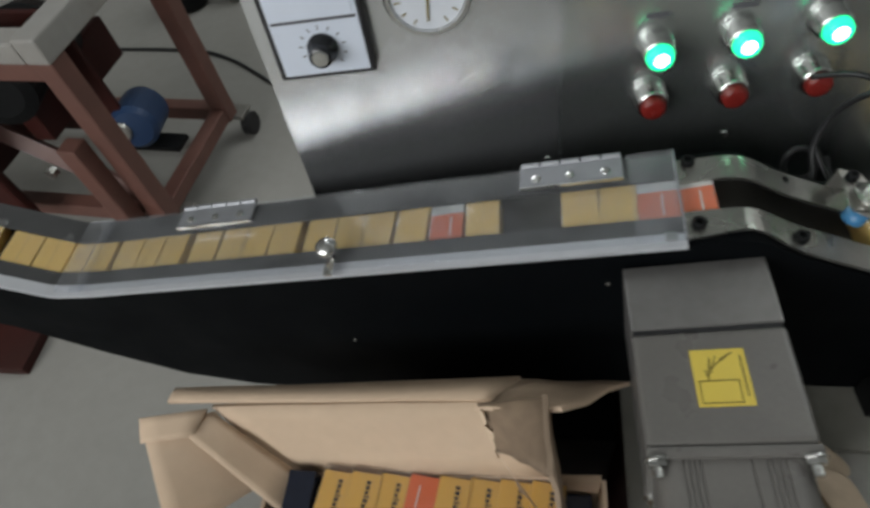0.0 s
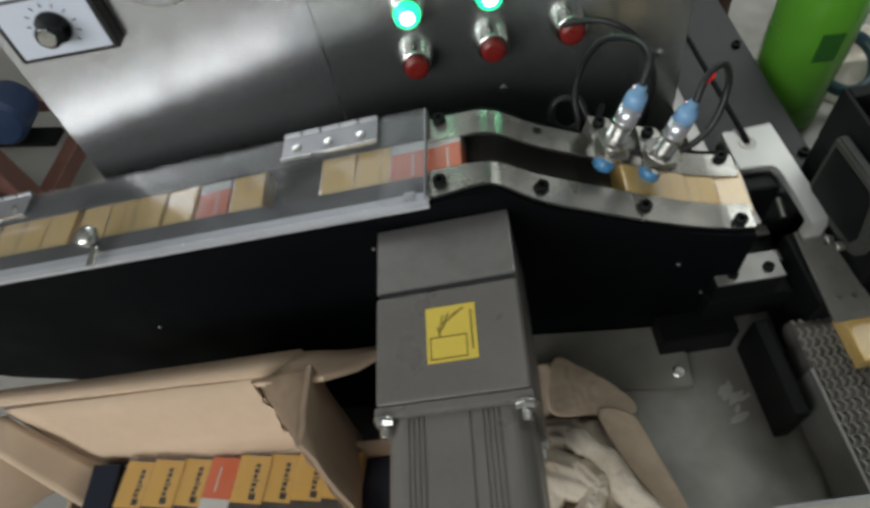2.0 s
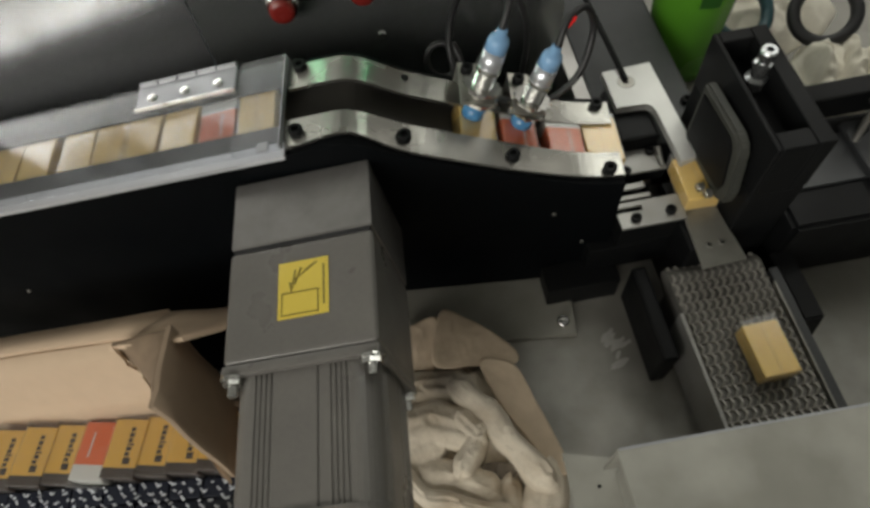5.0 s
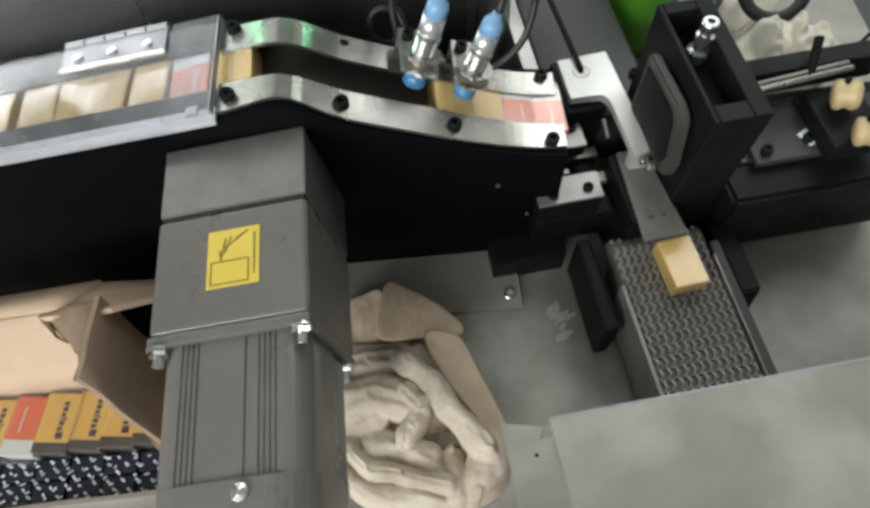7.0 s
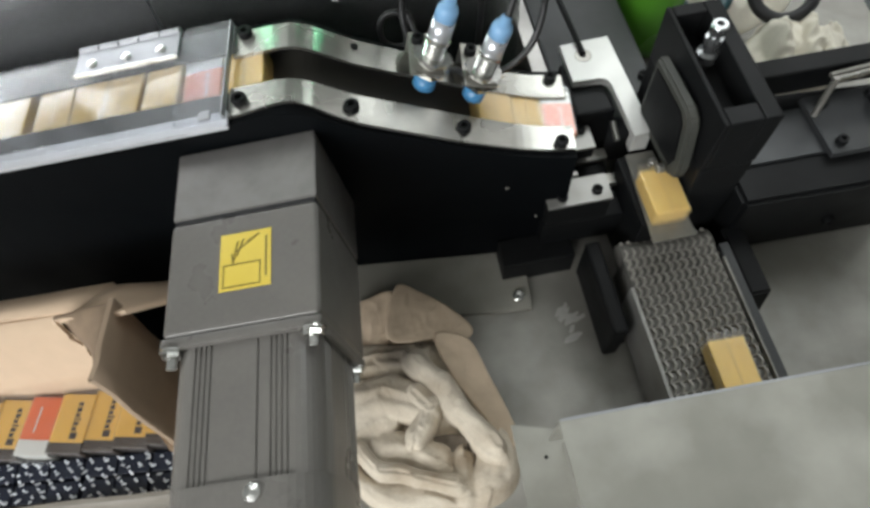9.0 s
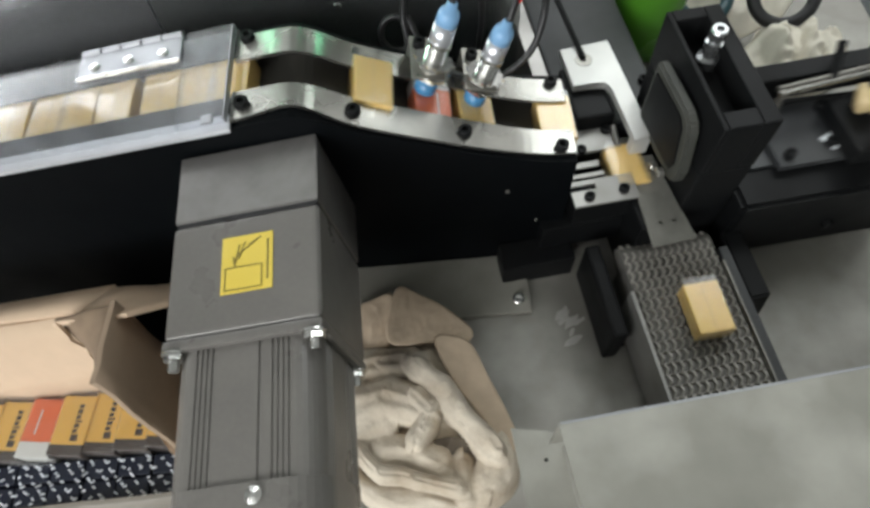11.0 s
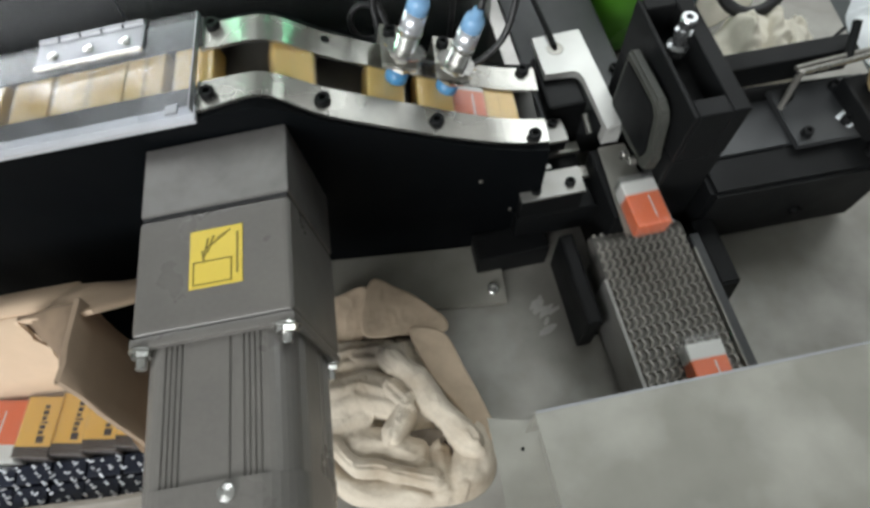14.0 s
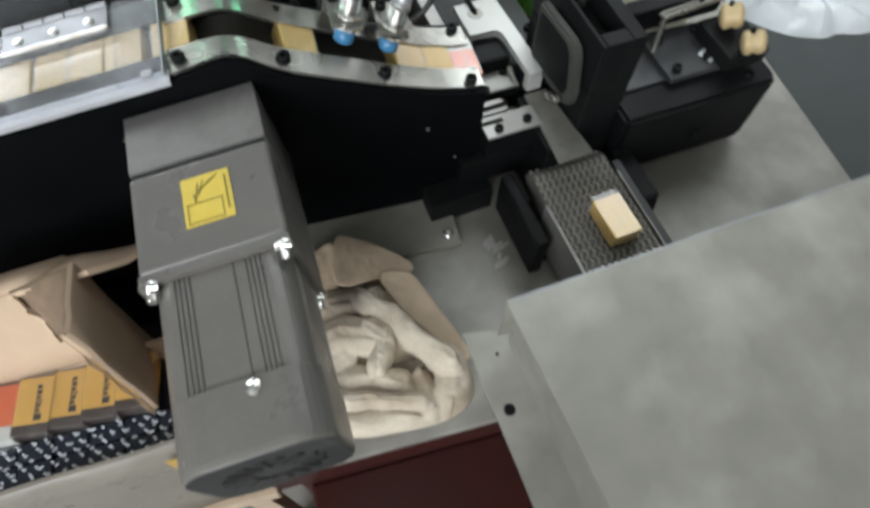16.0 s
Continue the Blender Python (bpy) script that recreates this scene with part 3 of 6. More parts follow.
    for sx, sz in ((1, 0), (-1, 0), (1, -2), (-1, -2)):
        x, z = sx * 0.0465, -0.0045 if sz == 0 else -0.097
        bolt = part("hex_bolt", rod((x, -0.1515, z), (x, -0.1565, z), 0.0066, None, 6), ZINC, ob, "bright hex nut and stud")
        part("washer", rod((x, -0.1512, z), (x, -0.1526, z), 0.0082, None, 20), ZINC, bolt)
        part("stud", rod((x, -0.1565, z), (x, -0.1635, z), 0.0036, None, 12, bevel=0.0006), ZINC, bolt)
    for x, z, rx in ((0.010, -0.0032, 0), (-0.036, -0.0100, 0)):
        part("cover_screw", lathe([(0.0058, 0), (0.0050, 0.003), (0.0015, 0.0042)], 16, None, Matrix.Translation((x, -0.2435 if x > 0 else -0.274, z))), ZINC, ob, "bright round-head screw")
    return ob


# ---- control cabinet ----
def cabinet():
    c = math.cos(math.radians(5.5))
    ob = thing("control_cabinet", pose(-0.115, 0.1489, 0, -5, 0, 5.5), "brushed stainless steel control cabinet with lit buttons", "cabinet")
    at = lambda x: (x + 0.115) / c
    x0, x1, xm = at(-0.409), at(0.181), at(-0.148)
    part("body", box(x0 + 0.001, x1 - 0.001, 0.0022, 0.34, FLOOR + 0.012, 0.72, 0.002), PANEL_STEEL, ob)
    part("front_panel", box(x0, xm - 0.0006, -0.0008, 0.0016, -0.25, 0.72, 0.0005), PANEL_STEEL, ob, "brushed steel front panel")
    # right-hand panel: its weaker reflection is put into the steel's colour
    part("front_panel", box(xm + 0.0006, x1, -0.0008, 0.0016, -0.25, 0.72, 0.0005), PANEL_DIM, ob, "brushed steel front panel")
    # speed dial
    gx, gz = at(-0.3500), 0.348
    gd = part("speed_dial", box(gx - 0.043, gx + 0.043, -0.014, -0.001, gz - 0.040, gz + 0.050, 0.002), BLACK_RUBBER, ob, "square black-framed speed dial with a knob")
    part("dial_face", box(gx - 0.038, gx + 0.038, -0.0148, -0.0135, gz - 0.036, gz + 0.046, 0.0004), GAUGE_FACE, gd, "pale blue dial face")
    part("meter_window", box(gx - 0.034, gx + 0.034, -0.0156, -0.0145, gz + 0.016, gz + 0.043, 0.0006), GAUGE_FACE, gd)
    part("meter_rim", box(gx - 0.036, gx + 0.036, -0.0152, -0.0143, gz + 0.012, gz + 0.0145), DIM_PRINT, gd)
    for k in range(11):
        a = math.radians(-135 + 27 * k)
        part("tick", box(-0.0005, 0.0005, -0.0153, -0.0147, 0.017, 0.0205, 0, None, Matrix.Translation((gx + 0.002, 0, gz - 0.012)) @ Matrix.Rotation(a, 4, "Y")), DIM_PRINT, gd)
    kb = part("dial_knob", lathe([(0.0135, 0), (0.0135, 0.003), (0.0105, 0.004), (0.0098, 0.016), (0.009, 0.0175), (0.0005, 0.0175)], 28, None, Matrix.Translation((gx + 0.002, -0.0148, gz - 0.012)) @ pose(0, 0, 0, 90, 0, 0)), BLACK_GLOSS, gd, "black knob with a bright cap", True)
    part("knob_cap", lathe([(0.0072, 0), (0.0066, 0.0012), (0.0003, 0.0016)], 24, None, Matrix.Translation((gx + 0.002, -0.0324, gz - 0.012)) @ pose(0, 0, 0, 90, 0, 0)), ZINC, kb, "bright metal cap")
    # round gauge
    rx, rz = at(-0.2545), 0.370
    rg = part("round_gauge", lathe([(0.036, 0), (0.036, 0.012), (0.034, 0.015), (0.031, 0.015), (0.0305, 0.011), (0.0003, 0.011)], 48, None, Matrix.Translation((rx, -0.001, rz)) @ pose(0, 0, 0, 90, 0, 0)), ZINC, ob, "round gauge with a chrome rim", False)
    part("gauge_face", lathe([(0.0302, 0), (0.0302, 0.0008), (0.0003, 0.0008)], 40, None, Matrix.Translation((rx, -0.0122, rz)) @ pose(0, 0, 0, 90, 0, 0)), WHITE_MARK, rg, "white gauge face")
    part("needle", box(-0.0008, 0.0008, -0.0146, -0.0136, -0.022, 0.008, 0, None, Matrix.Translation((rx, 0, rz)) @ Matrix.Rotation(0.1, 4, "Y")), BLACK_INK, rg)
    for k in range(13):
        a = math.radians(-150 + 25 * k)
        part("tick", box(-0.0005, 0.0005, -0.0139, -0.0131, 0.023, 0.028, 0, None, Matrix.Translation((rx, 0, rz)) @ Matrix.Rotation(a, 4, "Y")), BLACK_INK, rg)
    # push buttons
    for wx in (-0.0685, 0.0, 0.0685):
        for z, mat, name, lab in ((0.2985, GREEN_GLOW, "green_button", "lit green push button in a chrome ring"), (0.2485, RED_CAP, "red_button", "dark red push button in a chrome ring")):
            m = Matrix.Translation((at(wx), -0.001, z + wx * 0.05)) @ pose(0, 0, 0, 90, 0, 0)
            bt = part(name, lathe([(0.0160, 0), (0.0160, 0.004), (0.0145, 0.006), (0.0140, 0.0175), (0.0124, 0.0195), (0.0113, 0.0195), (0.0113, 0.016), (0.0003, 0.016)], 32, None, m), ZINC, ob, lab, True)
            part("lens", lathe([(0.0110, 0.0161), (0.0110, 0.0240), (0.0100, 0.0262), (0.006, 0.0270), (0.0003, 0.0272)], 28, None, m), mat, bt, "lit green lens" if mat is GREEN_GLOW else "dark red lens", True)
            if mat is GREEN_GLOW:
                part("bulb", lathe([(0.0062, 0.0268), (0.0055, 0.0277), (0.0003, 0.0281)], 20, None, m), GREEN_CORE, bt, "bright centre of the lamp", True)
        part("caption_bar", box(at(wx) - 0.010, at(wx) + 0.010, -0.0014, -0.0007, 0.3195, 0.3240), DIM_PRINT, ob, "dark engraved caption")
    for wx, z, w in ((-0.115, 0.347, 0.006), (-0.103, 0.347, 0.007), (-0.02, 0.352, 0.008)):
        part("caption_bar", box(at(wx) - w, at(wx) + w, -0.0014, -0.0007, z - 0.004, z + 0.004), DIM_PRINT, ob, "dark engraved caption")
    for wx, z in ((0.009, 0.189), (0.158, 0.198), (-0.16, 0.178)):
        part("panel_screw", lathe([(0.0040, 0), (0.0033, 0.002), (0.0004, 0.0028)], 14, None, Matrix.Translation((at(wx), -0.0008, z)) @ pose(0, 0, 0, 90, 0, 0)), ZINC, ob, "small bright panel screw")
    return ob


# ---- sensors ----
def sensor(p, q, name_label, led_side):
    p, q = Vector(p), Vector(q)
    d = (q - p).normalized()
    m = Matrix.Translation(p) @ d.to_track_quat("Z", "Y").to_matrix().to_4x4()
    L = (q - p).length
    ob = thing("proximity_sensor", m, name_label, "sensor", "sensors over the chute")
    part("sensing_face", lathe([(0.0080, 0), (0.0090, 0.0015), (0.0090, 0.012)], 24), BLUE_PLASTIC, ob, "blue plastic sensing tip", True)
    prof = [(0.0086, 0.0115)]
    z = 0.0125
    while z < L - 0.026:
        prof += [(0.0086, z), (0.0081, z + 0.0006)]
        z += 0.0012
    part("threaded_barrel", lathe(prof + [(0.0084, L - 0.0255)], 28), ZINC, ob, "chrome threaded barrel")
    part("sleeve", lathe([(0.0080, L - 0.0258), (0.0087, L - 0.0253), (0.0087, L - 0.0105)], 28), SLEEVE, ob, "frosted bright sleeve", True)
    part("collar", lathe([(0.0088, L - 0.028), (0.0096, L - 0.0274), (0.0096, L - 0.0252), (0.0088, L - 0.0246)], 28), ZINC, ob, "bright collar")
    for zz in (0.0135, 0.0235):
        part("lock_nut", rod((0, 0, zz), (0, 0, zz + 0.0042), 0.0138, None, 6, bevel=0.0006), ZINC, ob, "chrome lock nut")
        teeth = [((0.0165 if k % 2 else 0.0140) * math.cos(math.pi * k / 16), (0.0165 if k % 2 else 0.0140) * math.sin(math.pi * k / 16)) for k in range(32)]
        part("tooth_washer", prism(teeth, "z", zz + 0.0044, zz + 0.0054), ZINC, ob, "star washer")
    part("end_cap", lathe([(0.0084, L - 0.011), (0.0084, L - 0.003), (0.0070, L + 0.001), (0.0046, L + 0.0015), (0.0040, L + 0.007), (0.0003, L + 0.007)], 24), BLUE_CAP, ob, "translucent blue end cap", True)
    part("led", lathe([(0.0030, 0), (0.0025, 0.001), (0.0003, 0.0014)], 12, None, Matrix.Translation((led_side * 0.0068, -0.0052, L - 0.0008))), LED_GLOW, ob, "lit pinkish indicator")
    return ob


def sensor_brackets():
    for x, label in ((0.081, "bent steel sensor bracket clamped to the chute"), (0.122, "bent steel sensor bracket clamped to the chute")):
        z = smooth_z(x) + 0.0195
        ob = thing("sensor_bracket", pose(x + 0.004, 0.056, z, 0, 12, 0), label, "bracket", "sensor brackets")
        part("plate", prism([(-0.013, -0.012), (0.013, -0.012), (0.013, 0.010), (0.004, 0.030), (-0.013, 0.032)], "z", -0.001, 0.0008, None), STRIP_DULL, ob)
        part("leg", box(-0.013, 0.004, 0.0298, 0.032, -0.020, 0.0, 0.0005), STRIP_DULL, ob)
        part("clamp_screw", cap_screw(0.005, 0.006, None, Matrix.Translation((-0.006, 0.022, 0.0008))), BLACK_OXIDE, ob, "black socket-head screw")


def cables():
    ring = [(0.059 + 0.0135 * math.cos(a) + 0.004 * a / 6.3, 0.125 + 0.006 * math.sin(a), 0.198 + 0.0135 * math.sin(a)) for a in [2 * math.pi * k / 14 for k in range(17)]]
    def cable(name_label, pts, r=0.0028):
        ob = link_mesh("sensor_cable", tube(pts, r), BLACK_RUBBER, smooth=True)
        tagged(ob, name_label, "cable", "sensor cables")
    cable("black rubber sensor cable looped behind the chute", [(0.106, 0.069, 0.274), (0.113, 0.083, 0.290), (0.106, 0.105, 0.288), (0.088, 0.125, 0.275), (0.075, 0.135, 0.245), (0.068, 0.130, 0.215), (0.070, 0.115, 0.197), (0.070, 0.105, 0.190), (0.095, 0.108, 0.196)])
    cable("black rubber sensor cable looped behind the chute", [(0.147, 0.063, 0.258), (0.155, 0.074, 0.272), (0.170, 0.085, 0.272), (0.178, 0.085, 0.25), (0.168, 0.070, 0.222), (0.145, 0.062, 0.205), (0.118, 0.062, 0.205), (0.098, 0.085, 0.195), (0.09, 0.12, 0.185), (0.10, 0.158, 0.17)])
    cable("thin black cable tied behind the panel edge", [(0.06, 0.165, 0.262), (0.085, 0.150, 0.275), (0.11, 0.140, 0.268), (0.128, 0.132, 0.245), (0.135, 0.128, 0.21), (0.13, 0.128, 0.15)], 0.0026)
    cable("coiled black sensor cable hanging before the panel", ring + [(0.085, 0.105, 0.190), (0.098, 0.085, 0.198)], 0.0026)
    tagged(link_mesh("red_cable_plug", lathe([(0.0025, 0), (0.0030, 0.001), (0.0030, 0.008), (0.002, 0.010)], 14, None, Matrix.Translation((0.153, 0.072, 0.268)) @ pose(0, 0, 0, -30, 55, 0)), RED_GLOW_DIM), "small red plug on the sensor cable, given a faint glow", "plug")


# ---- wrapping station, in its own turned frame ----
def station():
    ob = thing("wrapping_station", STATION.copy(), "black steel wrapping station with slotted press head", "machine")
    P = lambda n, b, mat=BLACK_OXIDE, lab="", par=None: part(n, b, mat, par or ob, lab)
    # press tower: a slotted frame over a hollow box
    tw = P("press_tower", box(0.0195, 0.0655, -0.0165, 0.111, 0.0, 0.150, 0.003), lab="black steel press tower")
    for lim in ((0.0195, 0.0237, -0.0165, 0.111), (0.0510, 0.0655, -0.0165, 0.111), (0.0239, 0.0508, -0.0165, 0.0005), (0.0239, 0.0508, 0.0985, 0.111)):
        P("head_bar", box(lim[0], lim[1], lim[2], lim[3], 0.1502, 0.2075, 0.0018, seg=3), BLACK_OXIDE, "", tw)
    P("slot_bed", box(0.0239, 0.0508, 0.0007, 0.0983, 0.1502, 0.182), BLACK_OXIDE, "", tw)
    pst = P("adjusting_post", lathe([(0.0105, 0.1582), (0.0112, 0.168), (0.0088, 0.172), (0.0055, 0.174), (0.0055, 0.186), (0.0088, 0.187), (0.0090, 0.196), (0.0055, 0.198), (0.0055, 0.206), (0.0072, 0.206), (0.0072, 0.212), (0.0045, 0.2125), (0.0045, 0.217), (0.0068, 0.2175), (0.0070, 0.224), (0.0060, 0.2255), (0.0030, 0.2255), (0.0030, 0.221), (0.0003, 0.221)], 24, None, Matrix.Translation((0.042, 0.066, 0))), POST_STEEL, "bright adjusting screw with nuts", tw)
    # pressure plate leaning against the tower
    pp = P("pressure_plate", prism([(0.076, 0.190), (0.016, 0.194), (0.006, 0.190), (0.001, 0.183), (-0.010, 0.145), (-0.008, 0.130), (0.002, 0.122), (0.076, 0.118)], "x", 0.005, 0.0150, None, 0.0022), RUBBER_GREY, "dark grey worn pressure plate")
    P("face_pad", prism([(0.070, 0.183), (0.018, 0.187), (0.010, 0.181), (0.000, 0.146), (0.004, 0.134), (0.070, 0.126)], "x", 0.0036, 0.0052, None, 0.0008), BLACK_OXIDE, "black pad on the plate", pp)
    for v, z in ((0.018, 0.128), (0.03, 0.120)):
        P("side_screw", cap_screw(0.0042, 0.006, None, Matrix.Translation((0.002, v - 0.012, z)) @ pose(0, 0, 0, 0, -90, 0)), STRIP_STEEL)
    # guide plate over which the wrapped boxes slide, and its support
    gp = P("guide_plate", prism([(-0.0175, -0.0495), (0.0215, -0.0485), (0.014, 0.045), (-0.012, 0.045)], "z", 0.096, 0.0983, None, 0.0005), SLIDE_STEEL, "worn steel slide plate")
    P("lower_tab", prism([(-0.0178, -0.0498), (0.0218, -0.0488), (0.0192, -0.021), (-0.0160, -0.0205)], "z", 0.0984, 0.0990, None), SLIDE_STEEL, "", gp)
    for u, v in ((-0.004, -0.028), (0.008, -0.028)):
        P("countersunk_screw", lathe([(0.0036, 0), (0.0034, 0.0004), (0.0018, 0.0004), (0.0018, -0.001), (0.0002, -0.001)], 14, None, Matrix.Translation((u, v, 0.0990))), SLIDE_STEEL, "", gp)
    P("slide_support", box(-0.020, 0.015, -0.03, 0.045, 0.0, 0.0955, 0.002))
    P("slide_bed", box(-0.075, -0.0225, 0.030, 0.075, 0.03, 0.0705, 0.002))
    for v in (0.036, 0.066):
        P("slide_rail", box(-0.075, -0.020, v - 0.006, v + 0.006, 0.0707, 0.0760, 0.0008), STRIP_DULL, "worn steel slide rail")
    # lower clamp: pale block on a black shelf
    P("shelf", box(-0.100, -0.0215, 0.000, 0.028, 0.030, 0.0698, 0.0015))
    # black guide block beneath the pusher head
    P("guide_block", box(-0.050, -0.0125, 0.0845, 0.150, 0.0, 0.117, 0.003))
    P("guide_pin", rod((-0.016, 0.060, 0.102), (-0.016, 0.078, 0.108), 0.003, None, 12), STRIP_STEEL)
    # base bar running back
    bb = P("base_bar", box(-0.055, 0.042, 0.085, 0.42, 0.03, 0.101, 0.003), GREY_BAR, "dark grey base bar")
    P("cap_screw", cap_screw(0.0052, 0.005, None, Matrix.Translation((0.033, 0.131, 0.101))), BLACK_OXIDE, "", bb)
    P("cap_screw", cap_screw(0.0052, 0.005, None, Matrix.Translation((0.030, 0.30, 0.101))), BLACK_OXIDE, "", bb)
    P("back_strip", box(-0.081, -0.066, 0.100, 0.30, 0.0, 0.128, 0.001), MACHINED, "dull upright strip")
    # side arm
    arm = P("side_arm", prism([(0.0695, -0.033), (0.250, -0.036), (0.258, -0.028), (0.262, 0.072), (0.0695, 0.085)], "z", 0.012, 0.105, None, 0.004), BLACK_OXIDE, "black cast side arm")
    P("arm_foot", box(0.075, 0.24, -0.026, 0.060, 0.0, 0.0122, 0.002), BLACK_OXIDE, "", arm)
    P("slide_way", box(0.075, 0.255, 0.004, 0.056, 0.1052, 0.1085, 0.0008), GREY_BAR, "dark slide way", arm)
    P("cap_screw", cap_screw(0.006, 0.006, None, Matrix.Translation((0.1727, -0.0345, 0.049)) @ pose(0, 0, 0, 90, 0, 0)), BLACK_OXIDE, "", arm)
    P("cap_screw", cap_screw(0.0052, 0.006, None, Matrix.Translation((0.225, -0.020, 0.105))), BLACK_OXIDE, "", arm)
    P("tie_bar", box(0.069, 0.235, 0.066, 0.086, 0.12, 0.148, 0.002), BLACK_OXIDE, "", arm)
    # feet beside the belt
    P("belt_bearing", box(-0.064, -0.050, -0.112, -0.020, 0.0, 0.062, 0.003), BLACK_OXIDE, "black bearing block")
    P("belt_bearing", prism([(-0.030, 0.0), (-0.112, 0.0), (-0.100, 0.062), (-0.030, 0.062)], "x", 0.0640, 0.084, None, 0.002), BLACK_OXIDE, "black bearing block")
    P("anchor_block", box(-0.140, -0.068, -0.018, 0.012, 0.0, 0.036, 0.002), BLACK_OXIDE)
    P("anchor_pin", rod((-0.050, -0.104, 0.012), (-0.043, -0.104, 0.012), 0.003, None, 12), BLACK_OXIDE)
    return ob


def pusher():
    ob = thing("pusher", STATION.copy(), "pale aluminium L-shaped pusher plate with a countersunk screw", "pusher")
    out = [(-0.046, 0.166), (0.003, 0.168), (0.0080, 0.048), (-0.0095, 0.044), (-0.0115, 0.106), (-0.0125, 0.112), (-0.0155, 0.116), (-0.021, 0.1175), (-0.046, 0.1175)]
    part("plate", prism(out, "z", 0.1180, 0.1265, None, 0.0007), WHITE_BLOCK, ob)
    part("screw_seat", lathe([(0.0086, 0), (0.0082, 0.0005), (0.0062, 0.0005), (0.0060, 0.0001), (0.0003, 0.0001)], 24, None, Matrix.Translation((-0.0275, 0.148, 0.1265))), STRIP_DULL, ob, "countersunk screw")
    part("screw_socket", rod((-0.0275, 0.148, 0.1263), (-0.0275, 0.148, 0.1269), 0.0030, None, 6), BLACK_OXIDE, ob)
    part("push_foot", box(-0.0090, 0.0075, 0.0465, 0.056, 0.1000, 0.1178, 0.001), WHITE_BLOCK, ob)
    part("drive_rod", rod((-0.0275, 0.149, 0.128), (-0.046, 0.34, 0.150), 0.0028, None, 10), BLACK_OXIDE, ob, "thin black drive rod")
    return ob


def clamp_jaws():
    ob = thing("clamp_jaws", STATION.copy(), "pair of pale machined clamp jaws with socket screws", "clamp")
    def slotted(u0, u1, v0, v1, slots):
        """A plate top cut through by slots given as (u from, u to, v from, v to), laid up from bars."""
        b = bmesh.new()
        cuts = sorted({u0, u1, *[w for q in slots for w in q[:2]]})
        for a, c in zip(cuts, cuts[1:]):
            inside = [q for q in slots if q[0] <= a and c <= q[1]]
            edges = [v0] + [w for q in inside for w in q[2:]] + [v1]
            for lo, hi in zip(edges[::2], edges[1::2]):
                box(a, c, lo, hi, 0.0990, 0.1022, 0, b)
        return b
    for name, lim, slots, screws in (
            ("lower_jaw", (-0.098, -0.0385, 0.0005, 0.0270), [(-0.098, -0.074, 0.0165, 0.0222)], ((-0.0505, 0.0105), (-0.0830, 0.0085))),
            ("upper_jaw", (-0.098, -0.0375, 0.0575, 0.0830), [(-0.098, -0.080, 0.066, 0.072)], ((-0.0470, 0.0785), (-0.0760, 0.0600)))):
        jw = part(name, slotted(*lim, slots), JAW_STEEL, ob, "pale machined jaw")
        part("jaw_block", box(lim[0], lim[1] - 0.0006, lim[2] + 0.0006, lim[3] - 0.0006, 0.0702 if lim[2] < 0.03 else 0.0850, 0.0989, 0.0008), BLACK_OXIDE, jw, "black block under the jaw")
        for u, v in screws:
            part("cap_screw", cap_screw(0.0048, 0.0040, None, Matrix.Translation((u, v, 0.1022))), BLACK_OXIDE, jw, "black socket-head screw")
    part("slot_bar", box(-0.098, -0.064, 0.0405, 0.0465, 0.1000, 0.1022, 0.0005), JAW_STEEL, ob, "thin steel guide bar")
    part("slot_bar", box(-0.098, -0.062, 0.0300, 0.0345, 0.1000, 0.1022, 0.0005), JAW_STEEL, ob, "thin steel guide bar")
    part("cross_plate", box(-0.1000, -0.0905, 0.0272, 0.0572, 0.0850, 0.0988, 0.001), MACHINED, ob, "grey cross plate joining the jaws")
    return ob


